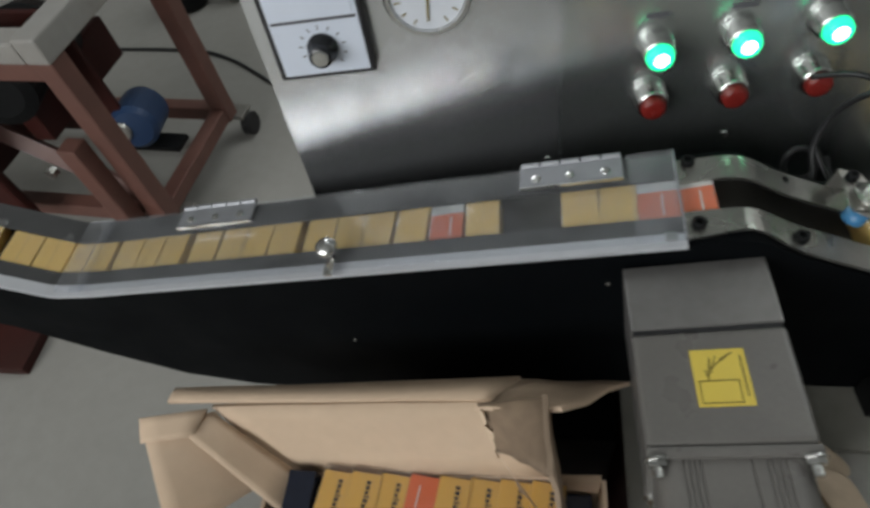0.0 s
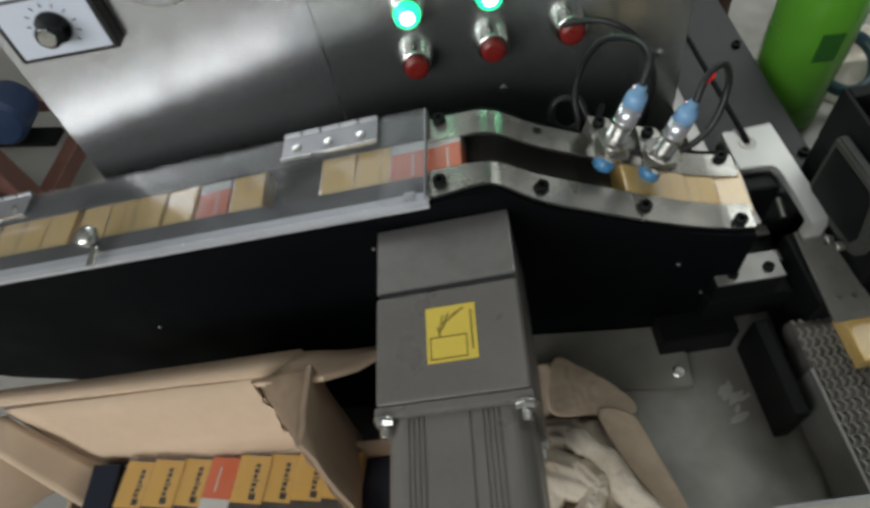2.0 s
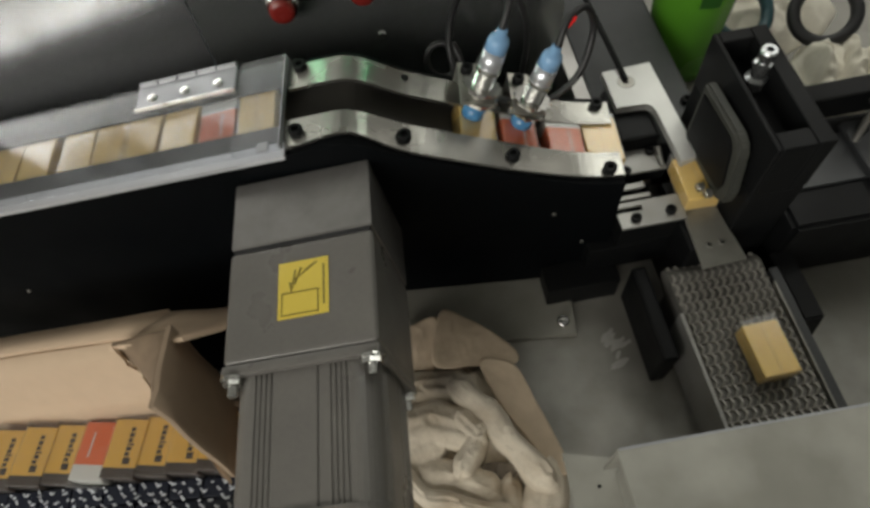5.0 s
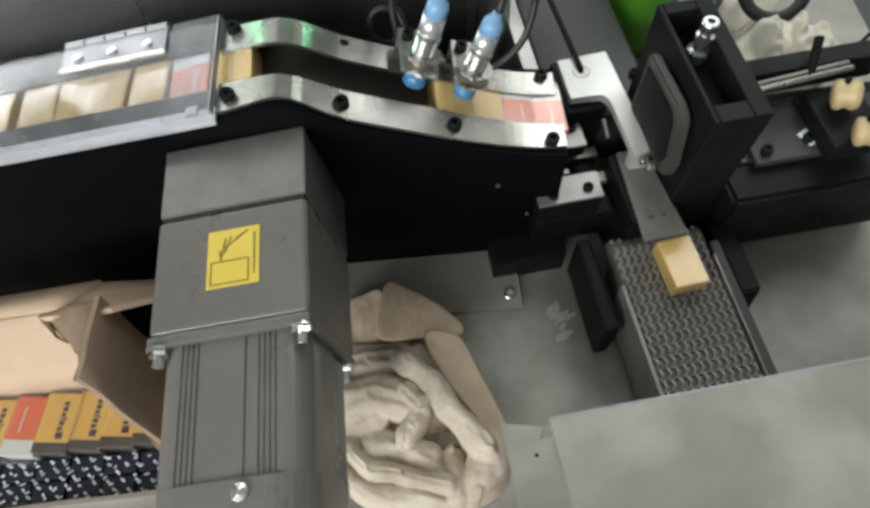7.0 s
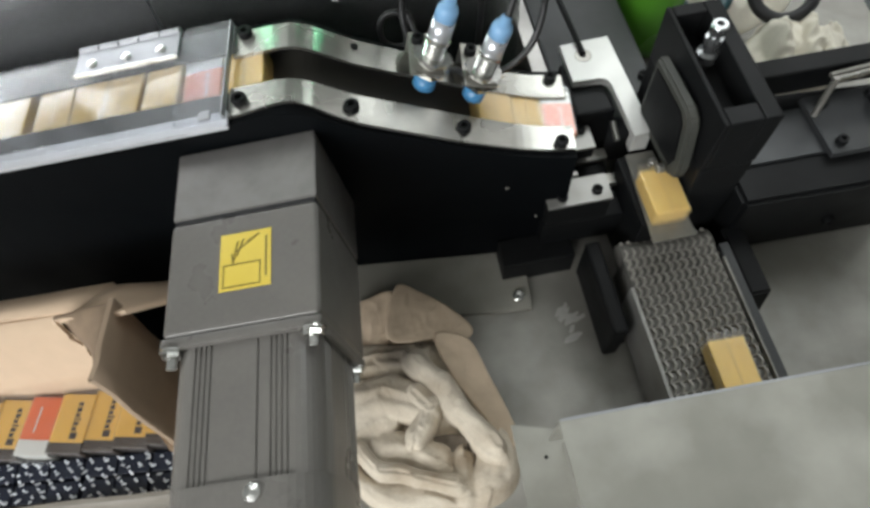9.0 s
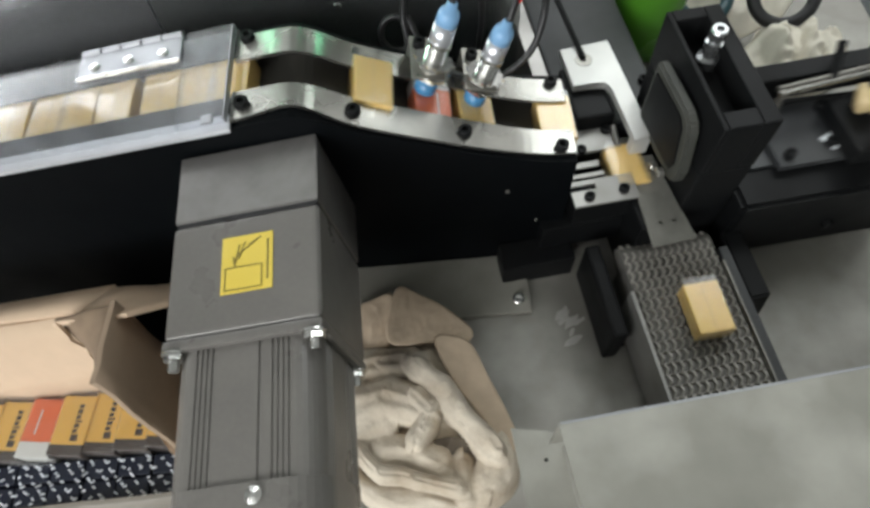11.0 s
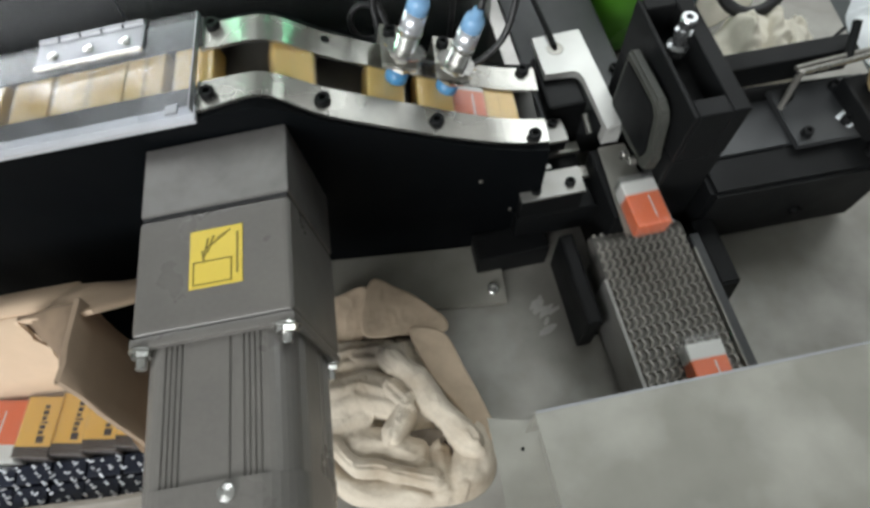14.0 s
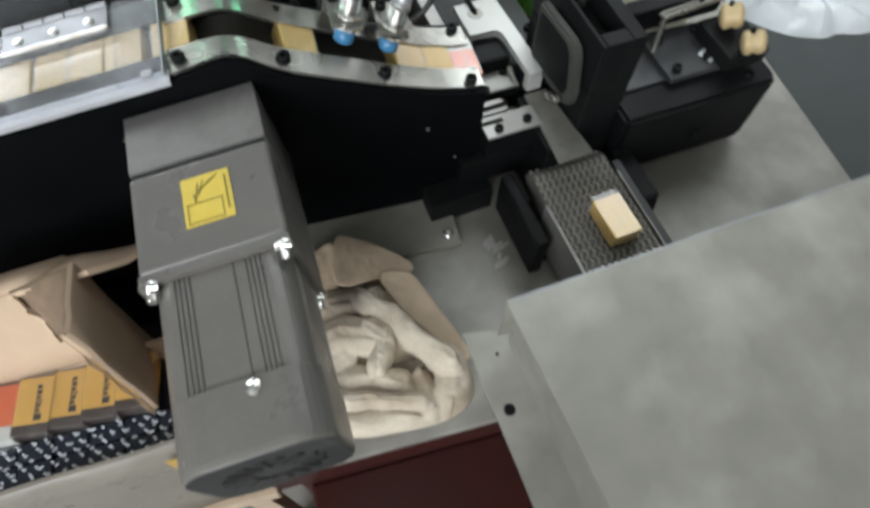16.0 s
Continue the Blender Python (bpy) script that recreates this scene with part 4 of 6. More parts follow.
def roller_carriage():
    ob = thing("roller_carriage", STATION @ Matrix.Translation((0.135, 0.030, 0.1086)), "sliding black carriage with ochre rollers and steel rods", "carriage")
    part("base_plate", box(-0.037, 0.060, -0.034, 0.032, 0.0, 0.0065, 0.0012), GREY_BAR, ob, "dark grey sliding plate")
    for u, v in ((-0.025, -0.023), (0.016, -0.018), (-0.023, 0.020), (0.025, 0.022)):
        part("cap_screw", cap_screw(0.0050, 0.0065, None, Matrix.Translation((u, v, 0.0065))), BLACK_OXIDE, ob, "black socket-head screw")
    part("block", box(0.020, 0.070, -0.044, 0.018, 0.0066, 0.026, 0.003), BLACK_OXIDE, ob, "black roller block")
    part("scrap_film", box(0.004, 0.030, -0.030, -0.014, 0.0068, 0.0078, 0.0002, None, pose(0, 0, 0, 0, 0, 24)), PLASTIC_SHEET, ob, "scrap of pale film")
    for u, v, r in ((0.038, 0.004, 0.0135), (0.037, -0.037, 0.0125)):
        rl = part("roller", lathe([(r * 0.55, 0), (r * 0.92, 0.002), (r, 0.006), (r * 0.84, 0.011), (r, 0.016), (r * 0.92, 0.021), (r * 0.55, 0.023)], 26, None, Matrix.Translation((u - 0.006, v, 0.038)) @ pose(0, 0, 0, 74, 0, 62)), OCHRE, ob, "ochre turned roller", True)
        part("axle", rod((u, v, 0.020), (u + 0.001, v, 0.056), 0.0024, None, 10), BLACK_OXIDE, rl)
    part("upright_pin", rod((-0.034, 0.010, 0.006), (-0.030, 0.018, 0.046), 0.0030, None, 14), STRIP_DULL, ob, "steel pin")
    part("rod", rod((-0.032, 0.018, 0.043), (0.058, 0.024, 0.044), 0.0028, None, 14), STRIP_STEEL, ob, "bright steel rod")
    part("rod", rod((-0.030, 0.025, 0.042), (0.058, 0.031, 0.043), 0.0024, None, 14), STRIP_DULL, ob, "steel rod")
    part("lever", rod((0.020, 0.024, 0.040), (0.034, 0.052, 0.058), 0.0040, None, 10), BLACK_OXIDE, ob)
    return ob


# ---- outfeed belt ----
def mesh_belt():
    ob = thing("outfeed_belt", STATION.copy(), "short outfeed belt of grey wire mesh in a steel frame", "conveyor")
    part("bed", box(-0.036, 0.050, -0.42, -0.044, 0.02, 0.0655, 0.001), BELT_BED, ob, "dusty grey belt under the links")
    part("nose_roller", rod((-0.036, -0.040, 0.054), (0.050, -0.040, 0.054), 0.0135, None, 24), BELT_BED, ob)
    part("side_frame", box(-0.0405, -0.0372, -0.42, -0.076, 0.012, 0.0715, 0.0006), JAW_STEEL, ob, "bright-edged steel side frame")
    part("side_frame", box(0.0505, 0.0522, -0.42, -0.062, 0.012, 0.0705, 0.0004), SLIDE_STEEL, ob, "bright-edged steel side frame")
    part("outer_rail", box(0.0525, 0.0615, -0.42, -0.048, 0.0, 0.0685, 0.0012), GREY_BAR, ob, "black outer rail")
    # woven wire: wavy rows across the belt
    verts, faces = [], []
    rows, per = 38, 12
    for r in range(rows):
        v0 = -0.032 - r * 0.0098
        drop = 0.0 if v0 < -0.046 else (v0 + 0.046) ** 2 * 22
        for k in range(per):
            u0 = -0.0345 + k * 0.0071
            a = (u0, v0 - 0.0046), (u0 + 0.0032, v0 + 0.0002), (u0 + 0.0022, v0 + 0.0050)
            du = 0.0017
            base = len(verts)
            for (uu, vv), zz in zip(a, (0.0662, 0.0676, 0.0664)):
                verts += [(uu - du, vv, zz - 0.001 - drop), (uu + du, vv, zz - 0.001 - drop), (uu + du * 0.6, vv, zz + 0.0012 - drop), (uu - du * 0.6, vv, zz + 0.0012 - drop)]
            for q in (0, 4):
                faces += [(base + q + i, base + q + (i + 1) % 4, base + q + 4 + (i + 1) % 4, base + q + 4 + i) for i in range(4)]
            faces += [(base, base + 3, base + 2, base + 1), (base + 8, base + 9, base + 10, base + 11)]
        base = len(verts)
        for uu in (-0.0355, 0.0505):
            verts += [(uu, v0 - 0.0058, 0.0656 - drop), (uu, v0 - 0.0038, 0.0656 - drop), (uu, v0 - 0.0048, 0.0678 - drop)]
        faces += [(base, base + 3, base + 5, base + 2), (base + 1, base + 2, base + 5, base + 4)]
    me = bpy.data.meshes.new("wire_mesh")
    me.from_pydata(verts, [], faces)
    me.materials.append(BELT_LINK)
    w = new("wire_mesh", me)
    w.parent = ob
    tagged(w, "woven grey wire links", kind="stuff")
    return ob


def belt_cover():
    """A folded sheet hood, open below, over the belt's far end."""
    ob = thing("belt_cover", pose(0, 0, 0), "folded grey sheet-steel hood over the outfeed belt", "cover")
    a, b, c, d = (0.150, -0.208), (0.520, -0.172), (0.580, -0.66), (0.205, -0.66)
    lid = part("lid", prism([a, b, c, d], "z", 0.1682, 0.1700, None, 0.0006), COVER_STEEL, ob, "dusty grey sheet top")
    part("left_wall", prism([(0.166, -0.208), (0.1678, -0.208), (0.2068, -0.66), (0.205, -0.66)], "z", 0.0725, 0.168), COVER_STEEL, ob)
    part("back_wall", prism([(0.152, -0.2098), (0.5195, -0.1738), (0.5195, -0.172), (0.152, -0.208)], "z", 0.100, 0.168), COVER_STEEL, ob)
    part("right_wall", prism([(0.520, -0.172), (0.5182, -0.172), (0.5782, -0.66), (0.580, -0.66)], "z", 0.0, 0.168), COVER_STEEL, ob)
    # thin brighter strip laid along the hood's back edge
    part("worn_edge", prism([(0.1515, -0.2095), (0.5195, -0.1737), (0.5194, -0.1722), (0.1514, -0.2080)], "z", 0.1701, 0.1705), HINGE_STEEL, ob, "bright strip along the back edge")
    fl = part("flange", prism([(0.127, -0.190), (0.167, -0.1970), (0.206, -0.66), (0.168, -0.66)], "z", 0.0705, 0.0722, None), COVER_STEEL, ob, "folded flange with a hole")
    part("flange_leg", prism([(0.160, -0.196), (0.1618, -0.1963), (0.2018, -0.66), (0.200, -0.66)], "z", 0.0, 0.0704), COVER_STEEL, ob)
    part("flange_end", prism([(0.129, -0.1925), (0.166, -0.1988), (0.166, -0.1970), (0.129, -0.1908)], "z", 0.052, 0.0704), COVER_STEEL, ob)
    part("bolt_hole", rod((0.1465, -0.267, 0.0721), (0.1465, -0.267, 0.0728), 0.0052, None, 16), BLACK_OXIDE, fl, "dark bolt hole")
    part("small_hole", rod((0.1515, -0.217, 0.0721), (0.1515, -0.217, 0.0727), 0.0016, None, 10), BLACK_OXIDE, fl)
    return ob


# ---- small wrapped boxes ----
BW, BL, BH = 0.0302, 0.0455, 0.0185


def small_box(kind, label, m, category="box", group="small boxes", length=BL):
    """A little carton, standing on z = 0; its length lies along y."""
    ob = thing("small_box", m, label, category, group)
    w, l, h = BW / 2, length / 2, BH
    if kind == "yellow":
        part("carton", box(-w, w, -l, l, 0, h, 0.0012), PALE_YELLOW if group == "boxes on the machine" else YELLOW_BOX, ob, "yellow printed card")
        if group != "boxes on the machine":
            part("end_band", box(-w - 0.0002, w + 0.0002, -l - 0.0002, -l + 0.009, -0.0, h + 0.0002, 0.0012), DARK_PRINT, ob, "dark brown end band")
        if group == "boxes on the machine":
            part("seam", box(-0.0008, 0.0008, -l + 0.003, l - 0.003, h, h + 0.0003), SEAM_PRINT, ob, "brown printed line")
        if group != "boxes on the machine":
            v = -0.014
            for ln, wd in ((0.0046, 0.0046), (0.0026, 0.0030), (0.0026, 0.0034), (0.0012, 0.0046), (0.0026, 0.0028), (0.0030, 0.0032), (0.0026, 0.0030)):
                part("print_bar", box(0.0015, 0.0015 + 1.35 * wd, v, v + 1.25 * ln, h, h + 0.00025, 0.0), DARK_PRINT, ob)
                v += 1.25 * ln + 0.0013
    else:
        part("carton", box(-w, w, -l, l, 0, h, 0.0012), ORANGE_BOX, ob, "orange printed card")
        part("end_band", box(-w - 0.0002, w + 0.0002, l - 0.014, l + 0.0002, -0.0, h + 0.0002, 0.0012), PALE_CARD, ob, "pale grey end band")
        part("print_line", box(0.0035, 0.0048, -0.016, 0.006, h, h + 0.00025), PALE_CARD, ob)
    part("film", box(-w - 0.0006, w + 0.0006, -l - 0.0016, l + 0.0060, 0.0002, h + 0.0008, 0.0014), FILM, ob, "clear wrapping film")
    return ob



# ---- carton ----
def sheet(corners, thick=0.004, nu=1, nv=1, wave=0.0, seed=0):
    """A cardboard panel through four corners (round the edge), with thickness and a slight warp."""
    p = [Vector(c) for c in corners]
    n = (p[1] - p[0]).cross(p[3] - p[0]).normalized()
    b = bmesh.new()
    grid = {}
    for side in (0, 1):
        for i in range(nu + 1):
            for j in range(nv + 1):
                u, v = i / nu, j / nv
                q = (p[0] * (1 - u) + p[1] * u) * (1 - v) + (p[3] * (1 - u) + p[2] * u) * v
                w = wave * noise.noise(Vector((u * 3 + seed, v * 3, seed * 1.7)))
                grid[side, i, j] = b.verts.new(q + n * (w - thick * side))
    for i in range(nu):
        for j in range(nv):
            b.faces.new([grid[0, i, j], grid[0, i + 1, j], grid[0, i + 1, j + 1], grid[0, i, j + 1]]).smooth = True
            b.faces.new([grid[1, i, j], grid[1, i, j + 1], grid[1, i + 1, j + 1], grid[1, i + 1, j]]).smooth = True
    for i in range(nu):
        for j in (0, nv):
            b.faces.new([grid[0, i, j], grid[0, i + 1, j], grid[1, i + 1, j], grid[1, i, j]])
    for j in range(nv):
        for i in (0, nu):
            b.faces.new([grid[0, i, j], grid[0, i, j + 1], grid[1, i, j + 1], grid[1, i, j]])
    return b


def carton():
    ob = thing("cardboard_carton", pose(0, 0, 0), "open brown cardboard carton with torn flaps, full of small boxes", "carton")
    P = lambda n, c, lab="", wv=0.0, nu=1, nv=1, seed=0, th=0.004, mat=CARDBOARD: part(n, sheet(c, th, nu, nv, wv, seed), mat, ob, lab)
    zb = -0.20
    P("back_wall", [(-0.435, -0.1275, zb), (-0.115, -0.1275, zb), (-0.115, -0.1255, 0.066), (-0.435, -0.1275, 0.030)])
    P("front_wall", [(-0.115, -0.222, zb), (-0.435, -0.222, zb), (-0.435, -0.220, 0.040), (-0.115, -0.214, 0.062)], "dusty clear film over the front wall", 0.006, 14, 5, 1, 0.004, FRONT_FILM)
    P("side_wall", [(-0.435, -0.222, zb), (-0.435, -0.1275, zb), (-0.435, -0.1275, 0.030), (-0.435, -0.220, 0.040)])
    P("side_wall", [(-0.115, -0.1275, zb), (-0.115, -0.222, zb), (-0.115, -0.214, 0.062), (-0.115, -0.1255, 0.066)])
    P("bottom", [(-0.435, -0.222, zb), (-0.115, -0.222, zb), (-0.115, -0.1275, zb), (-0.435, -0.1275, zb)])
    # back flap leaning away, and its outer fold
    P("back_flap", [(-0.424, -0.1265, 0.032), (-0.157, -0.1250, 0.064), (-0.190, -0.086, 0.140), (-0.484, -0.088, 0.100)], "pale inner side of the back flap", 0.003, 10, 4, 3)
    P("fold_strip", [(-0.530, -0.087, 0.103), (-0.190, -0.085, 0.142), (-0.185, -0.062, 0.135), (-0.530, -0.070, 0.100)], "folded outer strip", 0.003, 10, 2, 5)
    P("fold_strip", [(-0.222, -0.098, 0.148), (-0.152, -0.104, 0.172), (-0.092, -0.056, 0.122), (-0.185, -0.066, 0.138)], "torn outer strip", 0.006, 6, 3, 8)
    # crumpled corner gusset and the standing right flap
    # shade on the corner and side flap comes from these darker colours
    P("gusset", [(-0.219, -0.092, 0.149), (-0.165, -0.093, 0.169), (-0.161, -0.157, 0.182), (-0.206, -0.113, 0.099)], "crumpled torn corner", 0.004, 6, 6, 2, 0.003, CORNER_SHADE)
    P("side_flap", [(-0.163, -0.092, 0.170), (-0.159, -0.158, 0.183), (-0.140, -0.188, 0.070), (-0.150, -0.112, 0.045)], "standing brown side flap, coloured darker for shade", 0.003, 5, 5, 7, 0.004, SHADED_KRAFT)
    torn = material("torn_paper_core", (0.66, 0.52, 0.38), 0.95, 0.0, 0.15, 120, 0.3, 0.5, (0.40, 0.28, 0.18), 40)
    rip = random.Random(5)
    for (x, y, z), (dx, dy, dz), ln, wd in (((-0.221, -0.094, 0.150), (0.014, -0.022, -0.050), 9, 0.0055), ((-0.207, -0.115, 0.100), (0.062, -0.072, -0.026), 9, 0.003)):
        b = bmesh.new()
        run = []
        for k in range(ln + 1):
            f = k / ln
            p = Vector((x + dx * f, y + dy * f, z + dz * f))
            reach = wd * (0.35 + rip.random())
            run.append([b.verts.new(p + q) for q in (Vector((0, 0, 0)), Vector((reach, -0.004 - 0.004 * rip.random(), reach * 0.25)), Vector((reach, -0.0045, reach * 0.25 - 0.0012)), Vector((0, -0.0012, -0.0012)))])
        for a, c in zip(run, run[1:]):
            for k in range(4):
                b.faces.new((a[k], a[(k + 1) % 4], c[(k + 1) % 4], c[k]))
        b.faces.new(run[0])
        b.faces.new(run[-1][::-1])
        part("torn_edge", b, torn, ob, "ragged torn paper edge")
    # left flap folded outwards
    P("left_flap", [(-0.430, -0.132, 0.034), (-0.480, -0.092, 0.098), (-0.548, -0.112, 0.104), (-0.500, -0.205, 0.070)], "pale left flap folded out", 0.0012, 6, 6, 11)
    P("left_flap", [(-0.548, -0.108, 0.112), (-0.545, -0.128, 0.100), (-0.495, -0.118, 0.098), (-0.486, -0.092, 0.104)], "torn left flap edge", 0.002, 4, 3, 13)
    P("left_inner_flap", [(-0.484, -0.092, 0.098), (-0.498, -0.119, 0.100), (-0.405, -0.172, 0.036), (-0.392, -0.135, 0.036)], "shaded inner flap", 0.0015, 5, 3, 15)
    part("tape", box(-0.150, -0.118, -0.2255, -0.2246, -0.02, 0.035), TAPE, ob, "yellowed tape")
    return ob


def carton_boxes():
    top = 0.052
    for k in range(8):
        x = -0.3610 + 0.0283 * k
        if x > -0.13:
            break
        kind = "orange" if k == 3 else "yellow"
        lab = "orange and pale grey small box packed in the carton" if k == 3 else "yellow small box with dark end packed in the carton"
        m = pose(x, -0.1545, top - BH + 0.001 * math.sin(k * 2.1) + 0.0006 * k + 0.002, 3 if k == 3 else -3, 0, random.uniform(-1, 1) - 6 + (180 if k == 3 else 0))
        if k == 3:
            ORANGE_PACKED.matrix_basis = m
            continue
        o = copy_thing(PACKED, m)
        tagged(o, lab, "box", "boxes in the carton")
    PACKED.matrix_basis = pose(-0.3382, -0.1545, top - BH - 0.03)
    tagged(PACKED, "yellow small box lying in the lower layer of the carton")
    part_black = thing("dark_box", pose(-0.396, -0.156, top - BH), "black small box with glossy film packed in the carton", "box", "boxes in the carton")
    part("carton", box(-0.0138, 0.0138, -0.027, 0.027, 0, BH, 0.0012), BLACK_CARD, part_black)
    # film-wrapped bundle of dark box ends below and in front
    rng = random.Random(7)
    bd = thing("film_wrapped_bundle", pose(0, 0, 0), "bundle of dark boxes under creased glossy film", "bundle")
    part("bundle_block", box(-0.428, -0.121, -0.218, -0.1285, zb0 := -0.19, top - BH - 0.001, 0.003), BLACK_CARD, bd)
    for k in range(10):
        for j in range(2):
            x = -0.4095 + 0.0290 * k
            part("box_end", box(x, x + 0.0278, -0.1822 - 0.018 * j - 0.0165, -0.1822 - 0.018 * j, top - BH, top - 0.0045 - rng.random() * 0.002, 0.0015), BLACK_CARD, bd)
    # small white bars that imitate glints on the creased film
    b = bmesh.new()
    for row in range(5):
        for k in range(50):
            x = -0.406 + 0.0118 * (k // 2) + 0.0026 * (k % 2) + 0.0056 * (row % 2) + rng.uniform(-0.0012, 0.0012)
            y = -0.1850 - 0.0068 * row - 0.0020 * (k % 2) + rng.uniform(-0.0010, 0.0010)
            if x > -0.124 or rng.random() < 0.16:
                continue
            ln = rng.uniform(0.0011, 0.0025)
            m = pose(x, y, top - 0.0030 + rng.uniform(-0.0006, 0.0014), rng.uniform(-20, 20), rng.uniform(-20, 20), (24 if k % 2 else -40) + rng.uniform(-15, 15))
            box(-ln, ln, -0.0008, 0.0008, -0.0002, 0.0002, 0, b, m)
    tagged(part("glint_print", b, WHITE_MARK, bd, "scattered white bars painted as film glints"), kind="stuff")


def carton_stand():
    ob = thing("low_stool", pose(0, 0, 0), "plain brown wooden stool under the carton", "stool")
    part("seat", box(-0.45, -0.10, -0.235, -0.115, -0.232, -0.2045, 0.003), TAN_CARD, ob)
    for x in (-0.43, -0.13):
        for y in (-0.222, -0.132):
            part("leg", box(x - 0.013, x + 0.013, y - 0.011, y + 0.011, FLOOR, -0.2325, 0.002), TAN_CARD, ob)


# ---- rag on the table ----
def cloth_patch(name, cx, cy, radii, height, seed, mat, base=0.001, folds=(), res=64, edge=0.004, freq=26.0):
    """A heaped cloth: an uneven outline, ridged folds and soft dents, closed below."""
    b = bmesh.new()
    rings = []
    n = res
    m = res // 2
    for i in range(m + 1):
        rho = (i + 0.001) / m
        row = []
        for k in range(n):
            th = 2 * math.pi * k / n
            f = th / (2 * math.pi) * len(radii)
            j = int(f) % len(radii)
            u = f - int(f)
            u = u * u * (3 - 2 * u)
            r = radii[j] * (1 - u) + radii[(j + 1) % len(radii)] * u
            r *= 1 + 0.05 * noise.noise(Vector((math.cos(th) * 3, math.sin(th) * 3, seed)))
            x, y = cx + r * rho * math.cos(th), cy + r * rho * math.sin(th)
            q = Vector((x * freq, y * freq, seed))
            warp = Vector((noise.noise(q), noise.noise(q + Vector((5, 3, 1))), 0)) * 0.9
            ridge = 1 - abs(noise.noise(q * 0.8 + warp)) * 2.0
            fine = 1 - abs(noise.noise(q * 2.1 + warp * 1.5 + Vector((9, 2, 4)))) * 2.0
            fall = max(0.0, 1 - rho ** 3.0)
            z = base + edge * (1 - rho ** 8) + height * fall * (0.35 + 0.5 * ridge + 0.16 * fine)
            for (ax, ay), (bx, by), w, h in folds:
                d = Vector((bx - ax, by - ay))
                t = max(0.0, min(1.0, ((x - ax) * d.x + (y - ay) * d.y) / d.length_squared))
                px, py = ax + d.x * t, ay + d.y * t
                dist = math.hypot(x - px, y - py)
                if dist < w:
                    z += h * math.sqrt(1 - (dist / w) ** 2) * (0.6 + 0.4 * math.sin(math.pi * min(1, t + 0.15)))
            row.append(b.verts.new((x, y, max(base, z))))
        rings.append(row)
    for a, c in zip(rings, rings[1:]):
        for k in range(n):
            b.faces.new((a[k], a[(k + 1) % n], c[(k + 1) % n], c[k]))
    b.faces.new(rings[0])
    low = [b.verts.new((v.co.x, v.co.y, base - 0.001)) for v in rings[-1]]
    for k in range(n):
        b.faces.new((rings[-1][k], rings[-1][(k + 1) % n], low[(k + 1) % n], low[k]))
    b.faces.new(low[::-1])
    return b


def cloth_fold(poly, z0, h, seed, lean=(0.0, 0.0), n=132, m=44, wrinkle=0.0035, freq=38.0, crease_by=1.15, fine_by=1.0):
    """One padded fold of cloth over a smoothed outline; its edge rolls under."""
    b = bmesh.new()
    c = Vector((sum(p[0] for p in poly) / len(poly), sum(p[1] for p in poly) / len(poly)))
    pts = [Vector(p) for p in poly]
    line = []
    for k in range(n):
        f = k / n * len(pts)
        i, u = int(f), f - int(f)
        p0, p1, p2, p3 = (pts[(i + d) % len(pts)] for d in (-1, 0, 1, 2))
        line.append(0.5 * (2 * p1 + (p2 - p0) * u + (2 * p0 - 5 * p1 + 4 * p2 - p3) * u * u + (3 * p1 - p0 - 3 * p2 + p3) * u ** 3))
    rings = []
    for i in range(m + 1):
        rho = (i + 0.01) / m
        row = []
        for p in line:
            q = c + (p - c) * rho
            v = Vector((q.x * freq, q.y * freq, seed))
            w = noise.noise(v) + 0.5 * (1 - 2 * abs(noise.noise(v * 1.7 + Vector((3, 1, seed)))))
            crease = abs(noise.noise(Vector((q.x * 22 + q.y * 14, q.y * 22 - q.x * 14, seed * 1.3)))) ** 0.6
            g = Vector((q.x * 70 + q.y * 30, q.y * 24 - q.x * 34, seed * 2.1))
            fine = 1 - 2.4 * abs(noise.noise(g + 0.7 * Vector((w, -w, 0))))
            z = z0 + 0.40 * h * math.sqrt(max(0.0, 1 - rho ** 14)) + crease_by * h * (crease - 0.35) + 1.2 * wrinkle * w + fine_by * (0.0010 * fine + 0.0005 * noise.noise(v * 4.3)) + (q.x - c.x) * lean[0] + (q.y - c.y) * lean[1]
            row.append(b.verts.new((q.x, q.y, max(0.0012, z))))
        rings.append(row)
    under = [b.verts.new((c.x + (v.co.x - c.x) * 0.96, c.y + (v.co.y - c.y) * 0.96, max(0.0006, v.co.z - 0.004))) for v in rings[-1]]
    rings.append(under)
    for a, d in zip(rings, rings[1:]):
        for k in range(n):
            b.faces.new((a[k], a[(k + 1) % n], d[(k + 1) % n], d[k]))
    b.faces.new(rings[0])
    b.faces.new(under[::-1])
    return b


